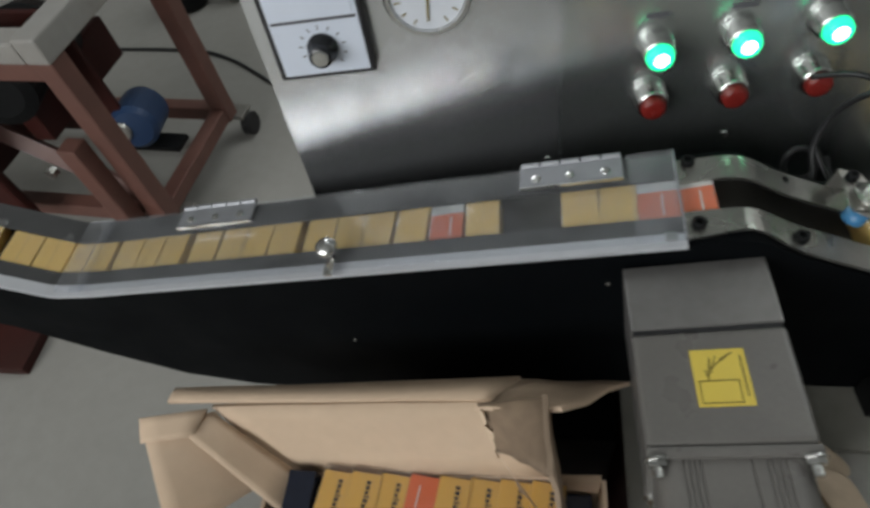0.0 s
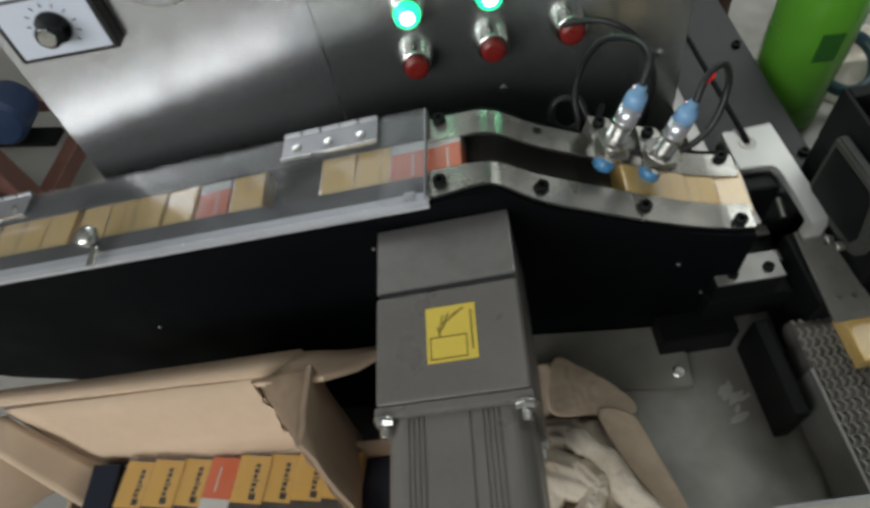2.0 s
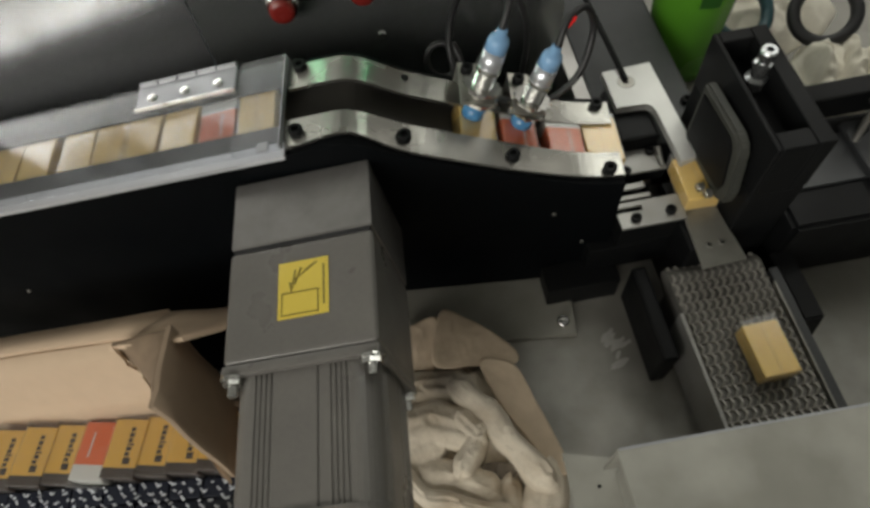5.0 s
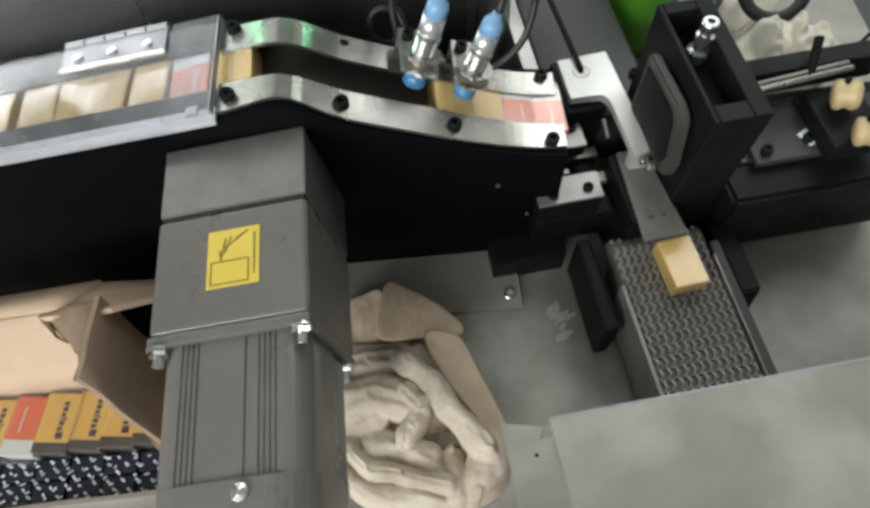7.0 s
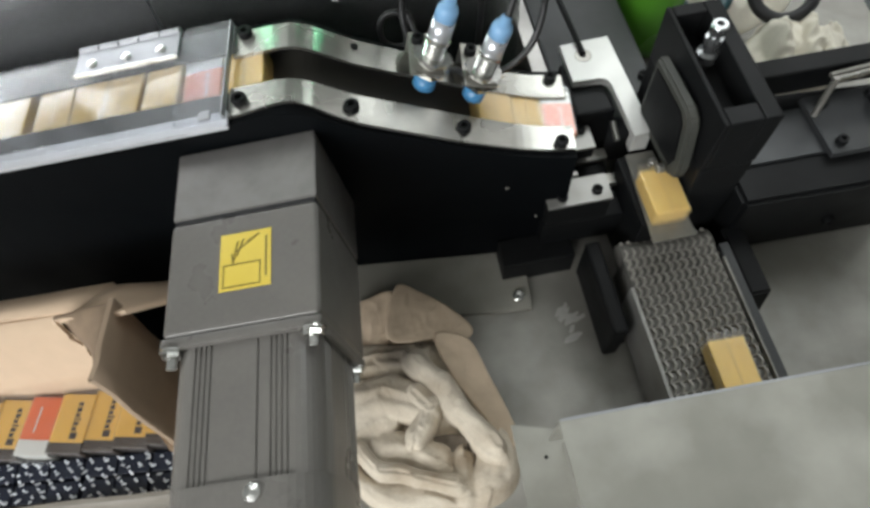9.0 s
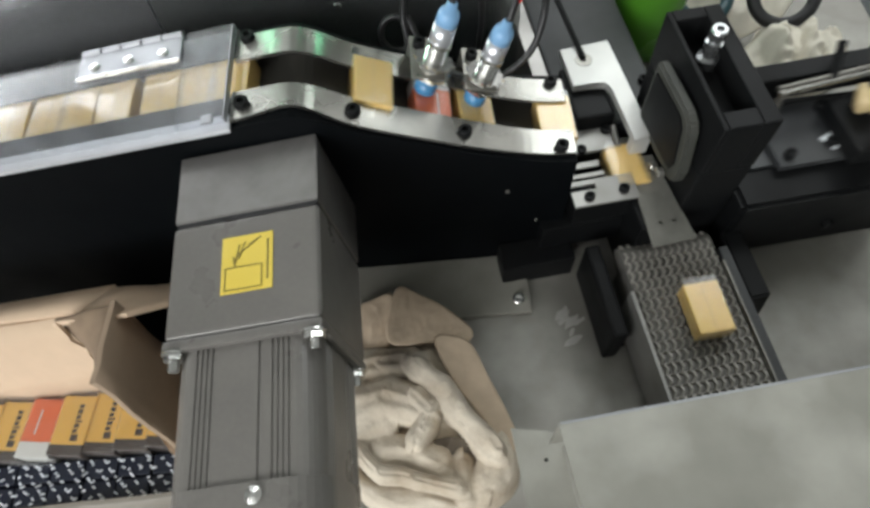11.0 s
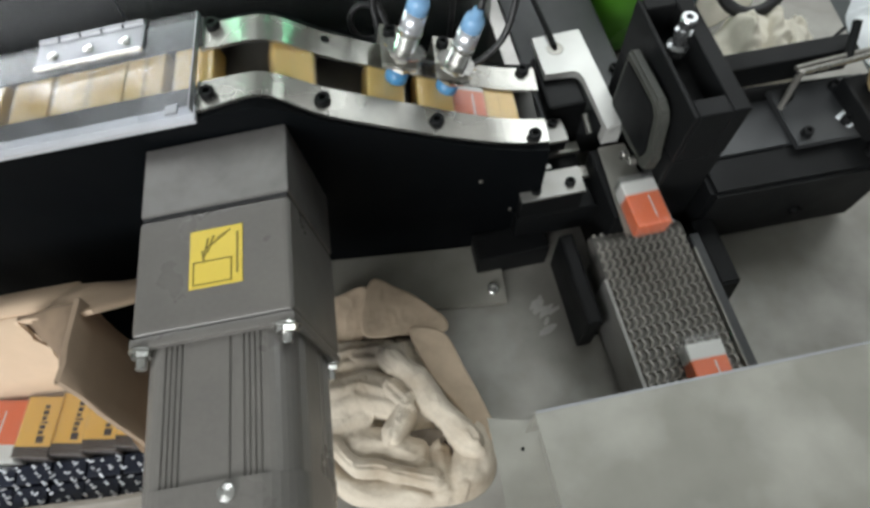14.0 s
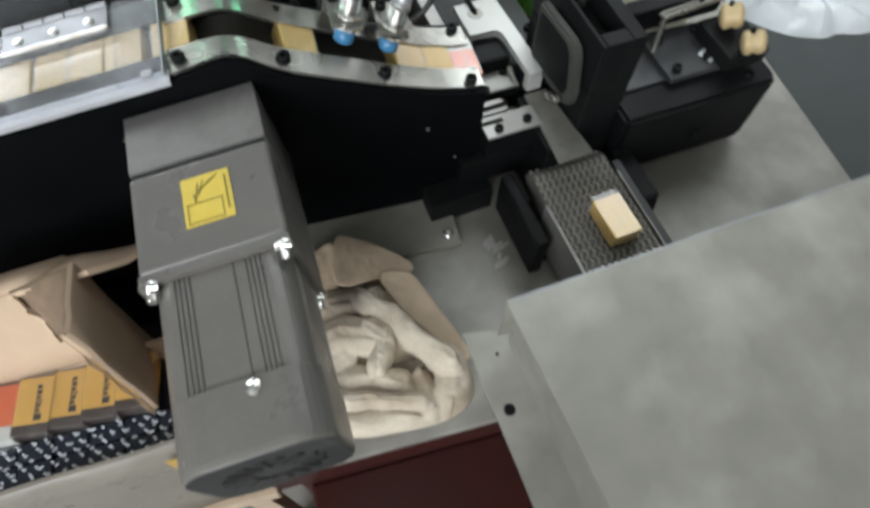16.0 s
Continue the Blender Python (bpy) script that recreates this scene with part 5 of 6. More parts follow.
def crumpled(outline, ridges, seed, floor_z=0.001, n=300, m=120):
    """A crumpled cloth over a smoothed outline: rolled ridges (line, half width, height) that meet in creases."""
    b = bmesh.new()
    pts = [Vector(p) for p in outline]
    c = sum(pts, Vector((0, 0))) / len(pts)
    line = []
    for k in range(n):
        f = k / n * len(pts)
        i, u = int(f), f - int(f)
        p0, p1, p2, p3 = (pts[(i + d) % len(pts)] for d in (-1, 0, 1, 2))
        line.append(0.5 * (2 * p1 + (p2 - p0) * u + (2 * p0 - 5 * p1 + 4 * p2 - p3) * u * u + (3 * p1 - p0 - 3 * p2 + p3) * u ** 3))

    def height(q):
        v = Vector((q.x * 30, q.y * 30, seed))
        w = Vector((noise.noise(v), noise.noise(v + Vector((7, 3, 1)))))
        q = q + 0.006 * w
        best = floor_z + 0.003 * (1 + w.x)
        for ridge, half, tall in ridges:
            for a, e in zip(ridge, ridge[1:]):
                a, e = Vector(a), Vector(e)
                d = e - a
                t = max(0.0, min(1.0, (q - a).dot(d) / d.length_squared))
                off = (q - a - d * t)
                r = off.length / half
                if r < 1:
                    along = (q - a).dot(d) / d.length
                    pleat = noise.noise(Vector((along * 40, r * 2.4, seed + tall * 90)))
                    side = 1.0 if d.x * off.y - d.y * off.x > 0 else -1.0
                    skew = min(1.0, r * (1 + 0.22 * side))
                    best = max(best, tall * (1 - skew * skew) ** 0.5 * (1 + 0.13 * pleat))
        fine = noise.noise(v * 3.1) * 0.0009 + abs(noise.noise(v * 1.3 + Vector((2, 9, 4)))) * 0.0030 + noise.noise(v * 7.0) * 0.0004
        return best + fine
    rings = []
    for i in range(m + 1):
        rho = (i + 0.01) / m
        edge = 1 - rho ** 30
        rings.append([b.verts.new((q.x, q.y, 0.0012 + edge * max(0.0, height(q)))) for q in [c + (p - c) * rho for p in line]])
    for a, d in zip(rings, rings[1:]):
        for k in range(n):
            b.faces.new((a[k], a[(k + 1) % n], d[(k + 1) % n], d[k]))
    b.faces.new(rings[0])
    b.faces.new(rings[-1][::-1])
    return b


def rag():
    ob = thing("cotton_rag", pose(0, 0, 0), "crumpled soiled beige cotton rag lying on the table", "rag")
    F = lambda poly, z0, h, seed, lab="", mat=CLOTH, lean=(0.0, 0.0), wr=0.0035: part("cloth_fold", cloth_fold(poly, z0, h, seed, lean, wrinkle=wr, crease_by=0.35, fine_by=0.2), mat, ob, lab, True)
    ridges = [
        ([(-0.008, -0.106), (0.020, -0.110), (0.044, -0.106)], 0.019, 0.031),
        ([(-0.016, -0.146), (0.020, -0.141), (0.050, -0.146)], 0.025, 0.034),
        ([(0.050, -0.142), (0.062, -0.158), (0.056, -0.174), (0.048, -0.184)], 0.013, 0.038),
        ([(-0.016, -0.172), (0.012, -0.160)], 0.022, 0.027),
        ([(0.052, -0.116), (0.072, -0.138), (0.088, -0.164), (0.114, -0.197)], 0.0145, 0.045),
        ([(0.070, -0.108), (0.104, -0.150), (0.124, -0.188)], 0.018, 0.022),
        ([(0.020, -0.186), (0.045, -0.192), (0.066, -0.204)], 0.017, 0.022),
        ([(-0.006, -0.190), (0.018, -0.207), (0.045, -0.218), (0.080, -0.222)], 0.0105, 0.028),
        ([(-0.012, -0.216), (0.024, -0.232), (0.072, -0.238)], 0.017, 0.015),
        ([(0.122, -0.196), (0.118, -0.212), (0.112, -0.228)], 0.021, 0.023),
        ([(0.088, -0.206), (0.090, -0.234)], 0.013, 0.019),
    ]
    part("cloth", crumpled([(-0.014, -0.080), (0.024, -0.078), (0.064, -0.082), (0.092, -0.100), (0.112, -0.135), (0.128, -0.172), (0.137, -0.200), (0.131, -0.230), (0.104, -0.246), (0.050, -0.246), (0.002, -0.236), (-0.018, -0.200), (-0.020, -0.120)], ridges, 3.0), CLOTH, ob, "crumpled pale cotton with a dark oil stain", True)
    F([(0.036, -0.040), (0.060, -0.048), (0.084, -0.064), (0.105, -0.086), (0.100, -0.099), (0.066, -0.098), (0.026, -0.094)], 0.030, 0.003, 4.0, "smooth pinkish-tan back fold", TAN_CARD, (-0.10, -0.06), 0.0006)
    F([(-0.014, -0.060), (0.010, -0.048), (0.032, -0.045), (0.028, -0.070), (0.024, -0.096), (-0.014, -0.096)], 0.024, 0.004, 14.0, "shaded back fold", TAN_CARD, (0.10, 0.10), 0.002)
    F([(0.070, -0.094), (0.101, -0.100), (0.117, -0.135), (0.130, -0.167), (0.138, -0.194), (0.127, -0.197), (0.104, -0.166), (0.080, -0.128)], 0.026, 0.004, 8.0, "smooth tan side fold", TAN_CARD, (-0.10, 0.08), 0.001)
    # low dark piece: the hollow's shade put in as colour
    F([(0.062, -0.184), (0.080, -0.182), (0.094, -0.188), (0.088, -0.197), (0.068, -0.196)], 0.0125, 0.004, 27.0, "dark piece coloured for the shade in the hollow", HOLLOW_SHADE, (0.0, 0.0), 0.002)
    return ob


# ---- behind the station ----
def bottle():
    ob = thing("green_bottle", pose(0.350, 0.290, 0.0), "bright green plastic bottle standing behind the station", "bottle")
    part("body", lathe([(0.036, 0.0), (0.043, 0.004), (0.044, 0.02), (0.0425, 0.06), (0.044, 0.10), (0.044, 0.19), (0.036, 0.215), (0.016, 0.235), (0.015, 0.25)], 36), GREEN_BOTTLE, ob, "", True)
    part("label_bar", box(-0.012, 0.010, -0.0452, -0.0435, 0.115, 0.150, 0.0005), DARK_GREEN, ob, "dark green printed patch")
    part("cap", lathe([(0.0165, 0.2502), (0.0165, 0.268), (0.014, 0.270)], 24), GREEN_BOTTLE, ob)


def back_clutter():
    gl = thing("cotton_glove_heap", pose(0, 0, 0), "heap of crumpled cream cotton gloves", "gloves")
    part("cloth", cloth_patch("g", 0.520, 0.230, [0.075, 0.055, 0.06, 0.05, 0.06, 0.07, 0.055, 0.06], 0.040, 21.0, GLOVE, 0.001, [((0.49, 0.19), (0.50, 0.26), 0.012, 0.02), ((0.52, 0.19), (0.545, 0.26), 0.012, 0.02), ((0.55, 0.19), (0.57, 0.25), 0.012, 0.015)], 72), GLOVE, gl, "", True)
    g2 = thing("cotton_glove_heap", pose(0, 0, 0), "crumpled cream cotton cloth behind the press", "gloves")
    part("cloth", cloth_patch("g", 0.470, 0.360, [0.10, 0.07, 0.08, 0.06, 0.09, 0.08], 0.030, 31.0, GLOVE, 0.001, (), 64), GLOVE, g2, "", True)
    for (x, y, z, r, tx, ty, mat, lab) in ((0.425, 0.315, 0.075, 0.036, 28, 10, TEAL, "dark teal rubber ring"), (0.515, 0.290, 0.080, 0.034, 30, -14, BLACK_RUBBER, "black rubber ring")):
        b = bmesh.new()
        pts = [(r * math.cos(a), r * math.sin(a), 0) for a in [2 * math.pi * k / 16 for k in range(17)]]
        tube(pts, 0.0075, 14, b)
        ob = link_mesh("rubber_ring", b, mat, smooth=True)
        ob.matrix_basis = pose(x, y, z - 0.03, tx, ty, 0)
        tagged(ob, lab + " lying on the cloth", "ring", "rubber rings")
    pn = thing("pen", pose(0.565, 0.185, 0.006, 0, 0, 35), "thin dark pen lying on the gloves", "pen")
    part("barrel", rod((-0.035, 0, 0.04), (0.035, 0, 0.046), 0.0022, None, 10), BLACK_OXIDE, pn)
    sb = thing("side_bench", pose(0, 0, 0), "dark green-grey bench beside the machine table", "bench")
    part("edge_trim", box(0.6475, 0.6546, -1.2, 0.9, -0.058, -0.020, 0.0015), BLACK_RUBBER, sb, "black edge strip")
    part("bench_top", box(0.655, 1.7, -1.2, 0.9, -0.06, -0.025, 0.002), BENCH_GREEN, sb)
    for x in (0.70, 1.65):
        for y in (-1.15, 0.85):
            part("leg", box(x - 0.025, x + 0.025, y - 0.025, y + 0.025, FLOOR, -0.0605, 0.002), BENCH_GREEN, sb)
    pb = thing("plastic_sheet", pose(0, 0, 0), "crumpled translucent white plastic sheet on the bench", "plastic sheet")
    part("film", cloth_patch("p", 0.79, 0.235, [0.17, 0.12, 0.10, 0.13, 0.12, 0.10, 0.09, 0.12], 0.045, 41.0, PLASTIC_SHEET, -0.0245, (), 72, 0.004, 18.0), PLASTIC_SHEET, pb)
    rs = thing("reddish_bottle", pose(0.315, 0.47, 0), "small brown-red bottle behind the green one", "bottle")
    part("body", lathe([(0.016, 0), (0.018, 0.01), (0.018, 0.09), (0.008, 0.12), (0.008, 0.14)], 20), RED_FRAME, rs, "", True)


# ---- red frame on the floor ----
def red_frame():
    ob = thing("red_machine_frame", pose(-1.16, 0.68, FLOOR, 0, 0, -6), "red-brown welded steel machine frame on casters", "machine frame")
    w, d, h = 0.85, 0.40, 0.60
    P = lambda n, b, mat=RED_FRAME, lab="": part(n, b, mat, ob, lab)
    for x in (0, -w):
        for y in (0, d):
            P("leg", box(x - 0.025, x + 0.025, y - 0.025, y + 0.025, 0.085, h, 0.004))
    for z in (0.11, h - 0.025):
        for y in (0, d):
            P("rail", box(-w + 0.026, -0.026, y - 0.022, y + 0.022, z - 0.022, z + 0.022, 0.004))
    P("rail", box(-0.022, 0.022, 0.026, d - 0.026, 0.09, 0.134, 0.004))
    P("rail", box(-w - 0.022, -w + 0.022, 0.026, d - 0.026, 0.09, 0.134, 0.004))
    P("top_rail", box(-0.03, 0.03, -0.03, d + 0.05, h + 0.001, h + 0.06, 0.006), GREY_PAINT, "bare grey top rail")
    P("top_rail", box(-w - 0.03, -0.031, -0.03, 0.03, h + 0.001, h + 0.05, 0.006), GREY_PAINT, "bare grey top rail")
    P("brace", rod((-0.03, 0.02, 0.14), (-0.40, 0.02, 0.40), 0.026, None, 4))
    P("brace", rod((-0.40, 0.02, 0.40), (-0.80, 0.02, 0.14), 0.026, None, 4))
    P("cross_beam", box(-0.26, -0.20, 0.026, d - 0.026, 0.33, 0.45, 0.006), RED_DARK)
    P("cross_beam", box(-0.52, -0.44, -0.02, d - 0.026, 0.22, 0.42, 0.006), RED_DARK)
    P("gear_case", lathe([(0.07, 0), (0.10, 0.02), (0.10, 0.10), (0.06, 0.13)], 20, None, Matrix.Translation((-0.30, 0.26, 0.46)) @ pose(0, 0, 0, 70, 0, 30)), BLACK_OXIDE)
    P("drive_shaft", rod((-0.42, 0.05, 0.48), (-0.16, 0.34, 0.55), 0.018, None, 12), STRIP_DULL)
    P("motor_bracket", box(-0.20, -0.02, 0.18, 0.24, 0.150, 0.165, 0.003), BLACK_OXIDE)
    P("motor_body", lathe([(0.055, 0), (0.062, 0.008), (0.062, 0.12), (0.05, 0.135)], 26, None, Matrix.Translation((-0.13, 0.27, 0.235)) @ pose(0, 0, 0, 78, 0, 20)), BLUE_PAINT, "blue painted motor")
    P("post", box(-0.085, -0.035, -0.075, -0.027, 0.0, 0.40, 0.004))
    P("side_plate", box(-0.40, -0.10, 0.16, 0.172, 0.24, 0.60, 0.004), RED_DARK, "dark red side plate")
    P("drum", lathe([(0.05, 0), (0.075, 0.01), (0.075, 0.16), (0.05, 0.17)], 24, None, Matrix.Translation((-0.24, 0.12, 0.50)) @ pose(0, 0, 0, 84, 0, 24)), BLACK_OXIDE, "black drum")
    P("chain_guard", box(-0.62, -0.30, -0.10, -0.072, 0.16, 0.50, 0.012), RED_DARK, "dark red chain guard")
    P("terminal_cap", lathe([(0.028, 0), (0.030, 0.004), (0.026, 0.012)], 20, None, Matrix.Translation((-0.118, 0.135, 0.262)) @ pose(0, 0, 0, 78, 0, 20)), STRIP_DULL, "pale end ring")
    P("bolt", rod((-0.13, -0.076, 0.34), (-0.13, -0.095, 0.34), 0.014, None, 6), STRIP_STEEL, "bright bolt")
    P("nameplate", box(-0.35, -0.26, -0.028, -0.0255, 0.44, 0.49, 0.001), GREEN_PALE, "pale green plate")
    for x in (0.0, -w):
        for y in (0, d):
            P("caster", rod((x + 0.03, y + 0.03, 0.036), (x + 0.062, y + 0.03, 0.036), 0.036, None, 20, bevel=0.004), BLACK_RUBBER, "black caster wheel")
            P("caster_fork", box(x - 0.01, x + 0.05, y + 0.0, y + 0.06, 0.073, 0.085, 0.002), STRIP_DULL)
    fc = link_mesh("floor_cable", tube([(-1.75, 1.58, FLOOR + 0.006), (-1.49, 1.55, FLOOR + 0.006), (-1.31, 1.50, FLOOR + 0.006), (-1.12, 1.37, FLOOR + 0.006), (-0.90, 1.18, FLOOR + 0.006)], 0.006), BLACK_RUBBER, smooth=True)
    tagged(fc, "black cable lying across the concrete floor", "cable")
    for x, y, r, lab in ((-1.56, 1.86, 0.08, "dark motor standing on the floor"), (-1.36, 1.90, 0.06, "pale metal tin standing on the floor")):
        o = thing("floor_motor", pose(x, y, FLOOR), lab, "motor")
        part("body", lathe([(r * 0.8, 0), (r, 0.02), (r, 0.16), (r * 0.7, 0.20), (r * 0.3, 0.21)], 24), BLACK_OXIDE if r > 0.07 else STRIP_DULL, o, "", True)
        part("terminal_box", box(-r * 0.6, r * 0.5, -r * 0.4, r * 0.4, 0.201, 0.25, 0.006), BLUE_PAINT if r > 0.07 else STRIP_DULL, o)
    rm = thing("rusty_mat", pose(-1.62, 0.33, FLOOR), "rust-red painted steel plate on the floor", "plate")
    part("plate", box(-0.35, 0.20, -0.08, 0.12, 0.0, 0.03, 0.004), RED_DARK, rm)


FRONT_FILM = material("dusty_grey_film", (0.23, 0.21, 0.18), 0.35, 0.0, 0.1, 30, 0.2, 0.4, (0.34, 0.31, 0.27), 25)
TAPE = material("yellowed_tape", (0.55, 0.36, 0.08), 0.3)
DARK_GREEN = material("dark_green_print", (0.02, 0.10, 0.015), 0.35)
GREY_PAINT = material("bare_grey_paint", (0.30, 0.29, 0.27), 0.5, 0.1, 0.12, 30, 0.08, 0.4, (0.2, 0.16, 0.13), 8)
GREEN_PALE = material("pale_green_plate", (0.22, 0.34, 0.22), 0.5)

setting()
machine_table()
foot_plate()
table_bolt()
chute()
acrylic_cover()
motor()
cabinet()
sensor((0.0805, 0.052, 0.2055), (0.1045, 0.068, 0.268), "chrome proximity sensor with blue tip over the chute", 1)
sensor((0.1200, 0.054, 0.1860), (0.1440, 0.063, 0.2510), "chrome proximity sensor with blue tip and red plug", 1)
sensor_brackets()
cables()
station()
PUSHER = pusher()
JAWS = clamp_jaws()
CARRIAGE = roller_carriage()
mesh_belt()
belt_cover()

# first of each kind of small box: the leading ones in the chute
YELLOW = small_box("yellow", "yellow printed small box wrapped in clear film", pose(0, 0, 0), "box", "boxes on the machine")
ORANGE = small_box("orange", "orange small box with pale grey end in clear film", pose(0, 0, 0), "box", "boxes on the machine")

PACKED = small_box("yellow", "yellow small box with dark end packed in the carton", pose(0, 0, 0), "box", "boxes in the carton", 0.051)
ORANGE_PACKED = small_box("orange", "orange and pale grey small box packed in the carton", pose(0, 0, 0), "box", "boxes in the carton", 0.051)

carton()
carton_boxes()
carton_stand()
rag()
bottle()
back_clutter()
red_frame()


# ---- what moves ----
BEATS = [0.40 + 1.2267 * k for k in range(-1, 14)]     # a wrapped box leaves the station at each beat


def lane(x_right, yaw=0.0, tip=0.0):
    """Pose of a box in the chute whose right-hand edge is at x."""
    c = x_right - BW / 2
    a = math.degrees(math.atan2(smooth_z(c + 0.012) - smooth_z(c - 0.012), 0.024))
    n = Vector((-math.sin(math.radians(a)), 0, math.cos(math.radians(a))))
    p = Vector((c, 0.0468, smooth_z(c) - 0.0226)) + n * 0.0002
    return Matrix.Translation(p + n * 0.5 * BW * math.sin(math.radians(abs(tip)))) @ pose(0, 0, 0, 0, -a, 0) @ pose(0, 0, 0, 0, tip, yaw)


WAY = [(-0.64, -0.078, 0.0420, 0.0775, 0), (-0.56, -0.048, 0.0410, 0.0775, 0), (-0.46, -0.024, 0.0390, 0.0790, 0), (-0.34, 0.002, 0.032, 0.0994, 0), (-0.12, 0.001, 0.022, 0.0994, 0), (0.0, 0.001, -0.010, 0.0994, 0), (0.10, 0.002, -0.031, 0.0994, 0), (0.24, 0.005, -0.048, 0.0990, 4), (0.36, 0.010, -0.0600, 0.0712, 1)]
WAY += [(p, 0.0138, -0.0844 - (0.106 if p < 0.6 else 0.123) * (p - 0.6), 0.0693, 0) for p in (0.5, 0.6, 1.0, 1.5, 2.0, 2.6)]


def along_way(p):
    """Where a box is, p seconds after its beat: between the jaws, on the slide plate, on the belt."""
    for a, b in zip(WAY, WAY[1:]):
        if p <= b[0]:
            f = max(0.0, (p - a[0]) / (b[0] - a[0]))
            return [x + (y - x) * f for x, y in zip(a[1:], b[1:])]
    return WAY[-1][1:]


def magazine(n):
    """Waiting place inside the hollow chute."""
    return pose(0.160 - 0.036 * (n % 9), 0.0468, 0.030 + 0.024 * (n // 9))


def wrapped(t0, n):
    """Keys of the box that leaves the station at the beat t0."""
    yaw = random.Random(n).uniform(-2, 2)
    times = sorted({min(16.0, max(0.0, t0 + w[0])) for w in WAY})
    keys = [] if t0 - 0.66 <= 0 else [(t0 - 0.66, magazine(n))]
    for t in times:
        u, v, z, tilt = along_way(t - t0)
        keys.append((t, STATION @ pose(u, v, z, tilt, 0, yaw)))
    return keys


def motions():
    s1, s2, s3, s4, s5, s6 = 0.203, 0.175, 0.147, 0.120, 0.093, 0.064
    # right-hand edges along the chute; "in" marks when a box is taken into the press
    queue = [
        ("yellow", [(0, s1), (2.35, s1)], 2.40),
        ("yellow", [(0, s2), (2.40, s2), (2.6, s1), (3.35, s1)], 3.40),
        ("yellow", [(0, s3), (2.40, s3), (2.6, s2), (3.45, s2), (3.6, s1), (4.75, s1)], 4.80),
        ("yellow", [(0, s4), (2.40, s4), (2.6, s3), (3.45, s3), (3.7, s2), (4.8, s2), (5.0, s1), (5.95, s1)], 6.00),
        ("orange", [(0, -0.028), (2.0, -0.028), (2.25, 0.0), (2.5, 0.075), (2.8, s4), (3.5, s4), (3.8, s3), (4.8, s3), (5.1, s2), (6.0, s2), (6.2, s1), (7.2, s1)], 7.25),
        ("orange", [(0, -0.057), (2.0, -0.057), (2.3, -0.028), (2.6, 0.06), (2.9, s5), (3.5, s5), (3.9, s4), (4.9, s4), (5.2, s3), (6.0, s3), (6.25, s2), (7.3, s2), (7.6, s1), (9.6, s1)], 9.65),
        ("yellow", [(0, -0.087), (2.0, -0.087), (2.4, -0.035), (2.7, 0.03), (3.0, s6), (3.5, s6), (4.0, s5), (5.0, s5), (5.3, s4), (6.05, s4), (6.3, s3), (7.35, s3), (7.7, s2), (9.7, s2), (9.9, s1), (10.7, s1)], 10.75),
        ("yellow", [(0, -0.117), (2.0, -0.117), (2.6, -0.058), (3.0, -0.029), (4.2, -0.029), (4.6, 0.04), (4.9, s5), (6.1, s5), (6.4, s4), (7.4, s4), (7.8, s3), (9.75, s3), (10.0, s2), (10.8, s2), (11.0, s1), (11.95, s1)], 12.00),
    ]
    advance = [(0, 0.0), (2.0, 0.0), (2.6, 0.061), (3.2, 0.076), (3.6, 0.081), (4.8, 0.120), (5.7, 0.168), (9.3, 0.168), (11.2, 0.258), (13.35, 0.258), (14.2, 0.318), (16, 0.318)]
    # the row under the lid: its first four ride over the hump in the second gap
    first = [("yellow", [(9.5, -0.032), (10.0, 0.04), (10.5, s4), (11.2, s4 + 0.01), (11.9, s4 + 0.01), (12.2, s3), (13.2, s3), (13.5, s2), (14.0, s2), (14.2, s1), (14.6, s1)], 14.65),
             ("orange", [(9.7, -0.06), (10.3, 0.0), (10.9, s5), (11.9, s5 + 0.008), (12.3, s4), (13.3, s4), (13.6, s3), (14.1, s3), (14.35, s2), (14.75, s2), (14.95, s1), (16, s1)], None),
             ("yellow", [(10.0, -0.086), (10.8, 0.02), (11.2, s6), (12.0, s6), (12.4, s5), (13.4, s5), (13.8, s4), (14.15, s4), (14.4, s3), (14.8, s3), (15.0, s2), (16, s2)], None),
             ("yellow", [(13.3, -0.032), (13.6, 0.03), (13.9, s5 - 0.012), (14.9, s5 - 0.012), (15.2, s3), (16, s3)], None),
             ("yellow", [(13.5, -0.062), (13.8, -0.02), (14.1, 0.03), (14.35, 0.045), (16, 0.050)], None)]
    for k in range(31):
        x0 = -0.200 - 0.0316 * k + (0.004 * math.sin(k * 1.7) if k > 2 else 0)
        rows = [(t, x0 + a) for t, a in advance]
        kind = "yellow"
        end = None
        if k < len(first):
            kind, later, end = first[k]
            rows = [r for r in rows if r[0] < later[0][0] - 0.15] + later
        elif k == 1:
            kind = "orange"
        queue.append((kind, rows, end))
    press, taken = 0, set()
    made = {"yellow": [YELLOW], "orange": [ORANGE]}
    for kind, src in (("yellow", YELLOW), ("orange", ORANGE)):
        made[kind] += [copy_thing(src, pose(0, 0, 0)) for _ in range(60 if kind == "yellow" else 8)]
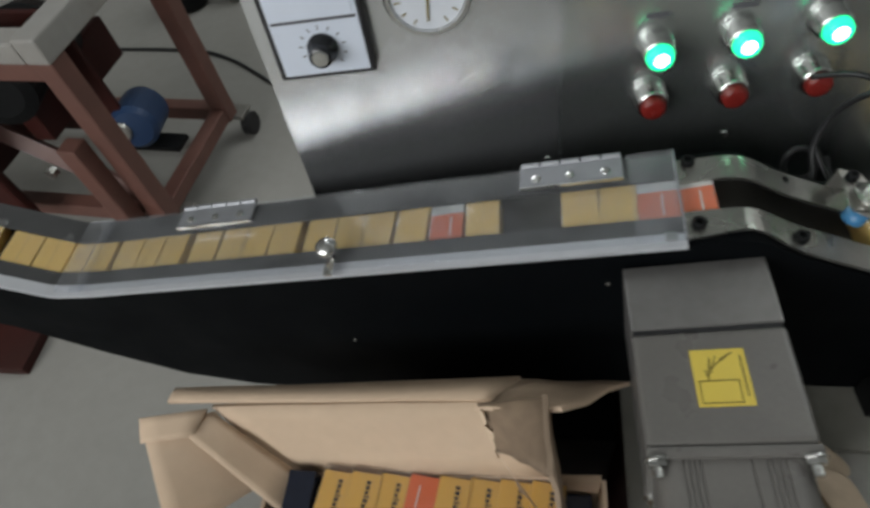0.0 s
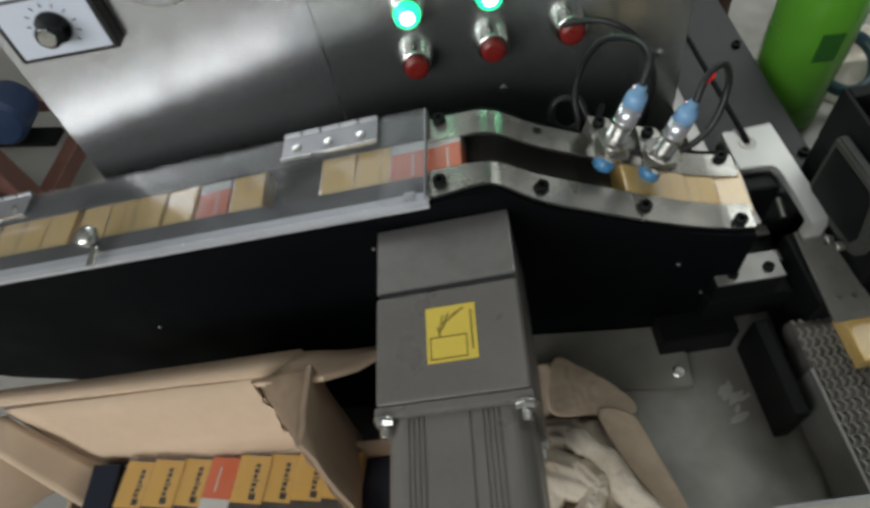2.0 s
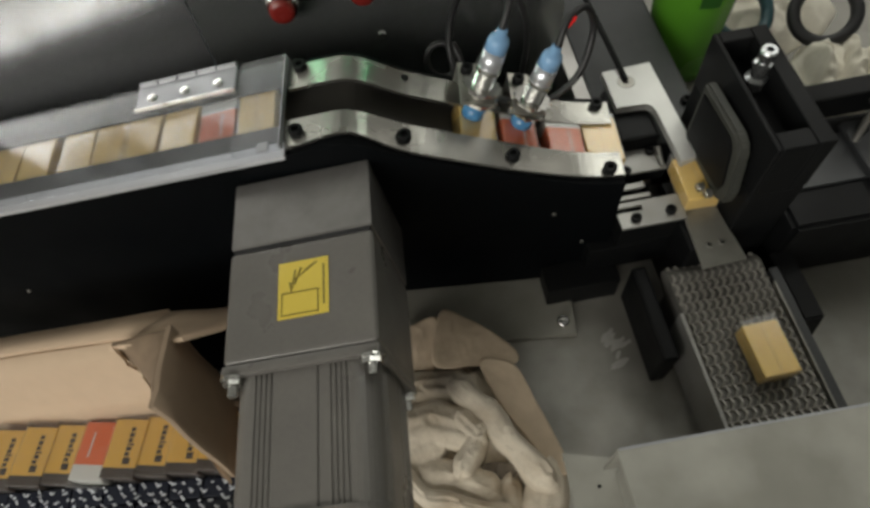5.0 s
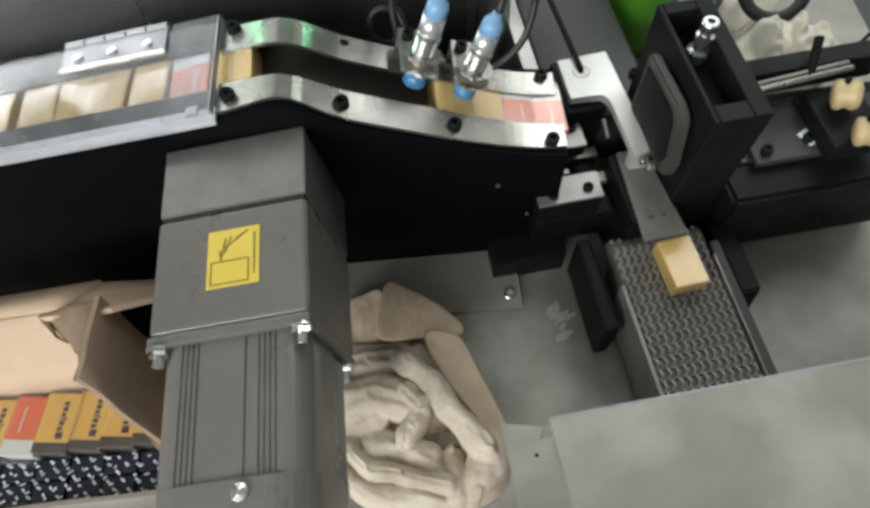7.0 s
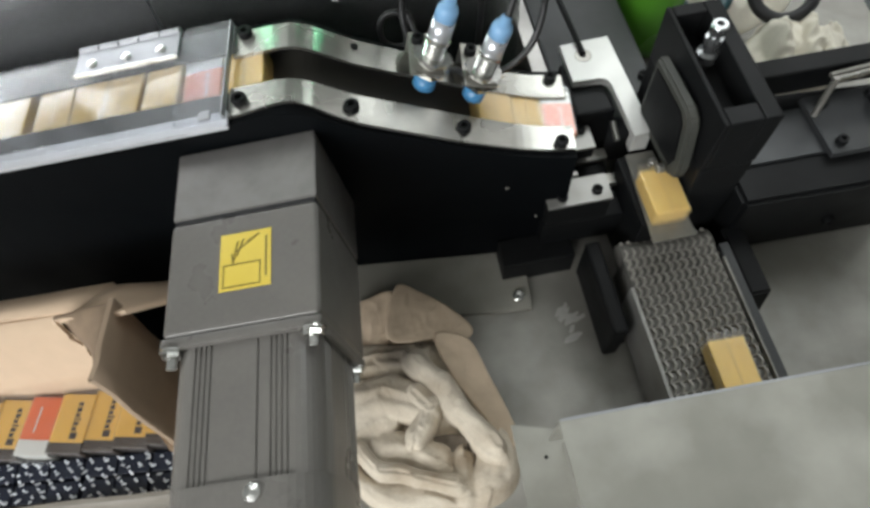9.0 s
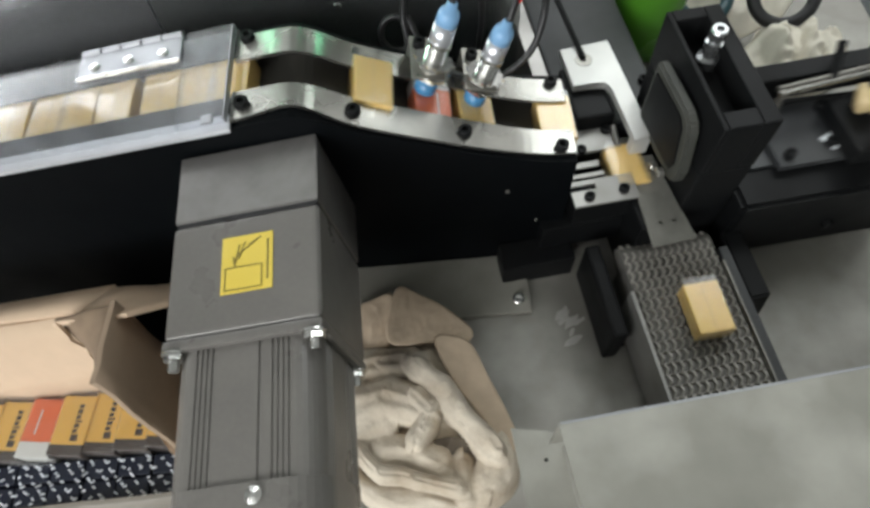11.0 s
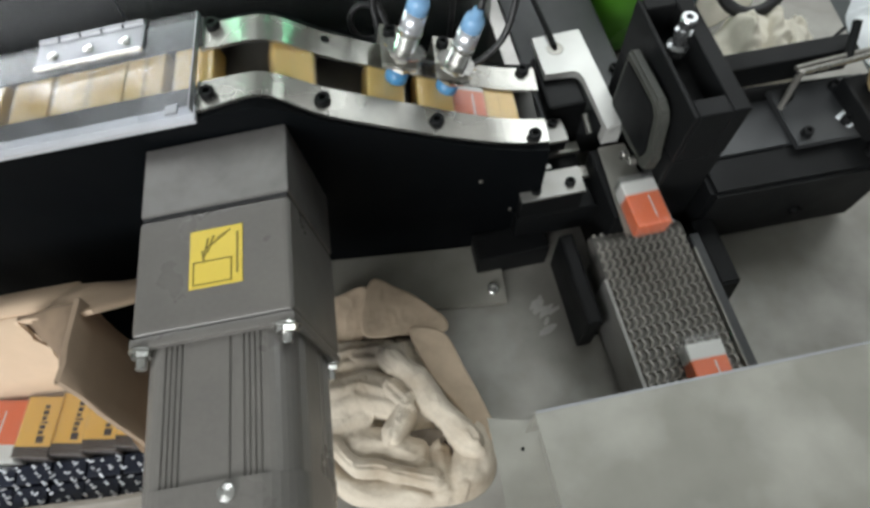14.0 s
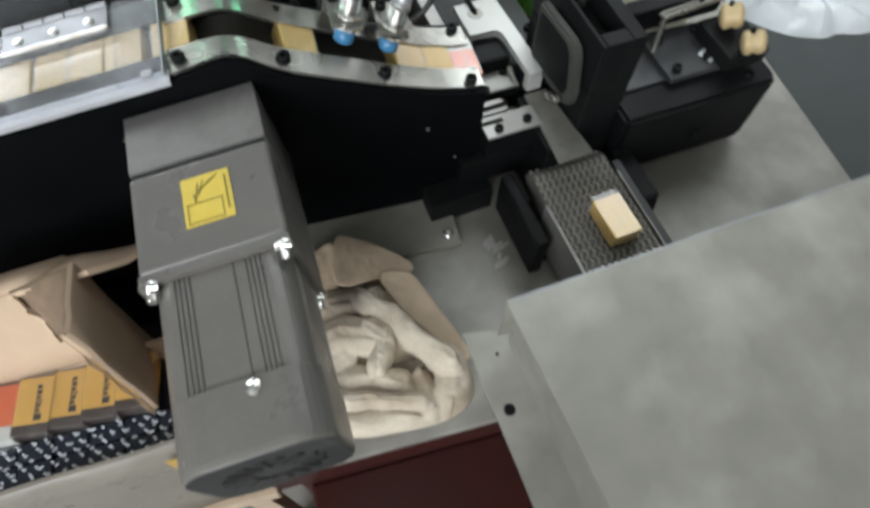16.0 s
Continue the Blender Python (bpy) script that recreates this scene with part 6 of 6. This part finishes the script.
    for kind, rows, end in queue:
        ob = made[kind].pop()
        lie = random.Random(len(made["yellow"]) * 7 + len(made["orange"]))
        yaw, tip = lie.uniform(-3, 3), lie.uniform(-4, 1)
        keys = [(t, lane(x, yaw, tip)) for t, x in rows]
        if end is not None:
            place = press
            press += 1
            keys.append((end + 0.16, magazine(place)))
            free = [t for t in BEATS if t not in taken and t - 0.70 > end + 0.2 and t < 15.5 and (12.5 < t < 14.2) == (kind == "orange")]
            if free:
                taken.add(free[0])
                keys += wrapped(free[0], place)
        last = keys[-1]
        if last[0] < 16:
            keys.append((16.0, last[1]))
        walk(ob, keys)
    # wrapped boxes on the slide plate and the belt
    for n, t0 in enumerate(BEATS):
        if t0 in taken or t0 > 16.3:
            continue
        ob = made["orange" if 12.5 < t0 < 14.2 else "yellow"].pop()
        keys = wrapped(t0, press + n)
        if keys[0][0] > 0:
            keys = [(0.0, magazine(press + n))] + keys
        if keys[-1][0] < 16:
            keys.append((16.0, keys[-1][1]))
        walk(ob, keys)
    for left in made["yellow"] + made["orange"]:
        for o in (*left.children_recursive, left):
            bpy.data.objects.remove(o)
    # pusher and roller carriage beat with the machine
    rest = PUSHER.matrix_basis.copy()
    push, roll = [(0.0, rest)], [(0.0, CARRIAGE.matrix_basis @ Matrix.Translation((0.045, 0, 0)))]
    home = CARRIAGE.matrix_basis.copy()
    for t0 in BEATS:
        for p, dv in ((0.32, 0.0), (0.45, -0.024), (0.53, -0.013), (0.63, 0.0)):
            if 0.05 < t0 + p < 16:
                push.append((t0 + p, rest @ Matrix.Translation((0, dv, 0))))
        for p, du in ((0.24, 0.060), (0.43, 0.0), (0.72, 0.0), (0.86, 0.036), (1.02, 0.060)):
            if 0.05 < t0 + p < 16:
                roll.append((t0 + p, home @ Matrix.Translation((du, 0, 0))))
    jaw, shut = [(0.0, JAWS.matrix_basis.copy())], JAWS.matrix_basis.copy()
    for t0 in BEATS:
        for p, du in ((0.58, 0.0), (0.70, 0.0250), (1.05, 0.0250), (1.20, 0.0)):
            if 0.05 < t0 + p < 16:
                jaw.append((t0 + p, shut @ Matrix.Translation((du, 0, 0))))
    jaw.append((16.0, shut @ Matrix.Translation((0.0250, 0, 0))))
    jaw.sort(key=lambda r: r[0])
    walk(JAWS, jaw)
    push.append((16.0, rest))
    roll.append((16.0, home @ Matrix.Translation((0.037, 0, 0))))
    walk(PUSHER, push)
    walk(CARRIAGE, roll)


motions()
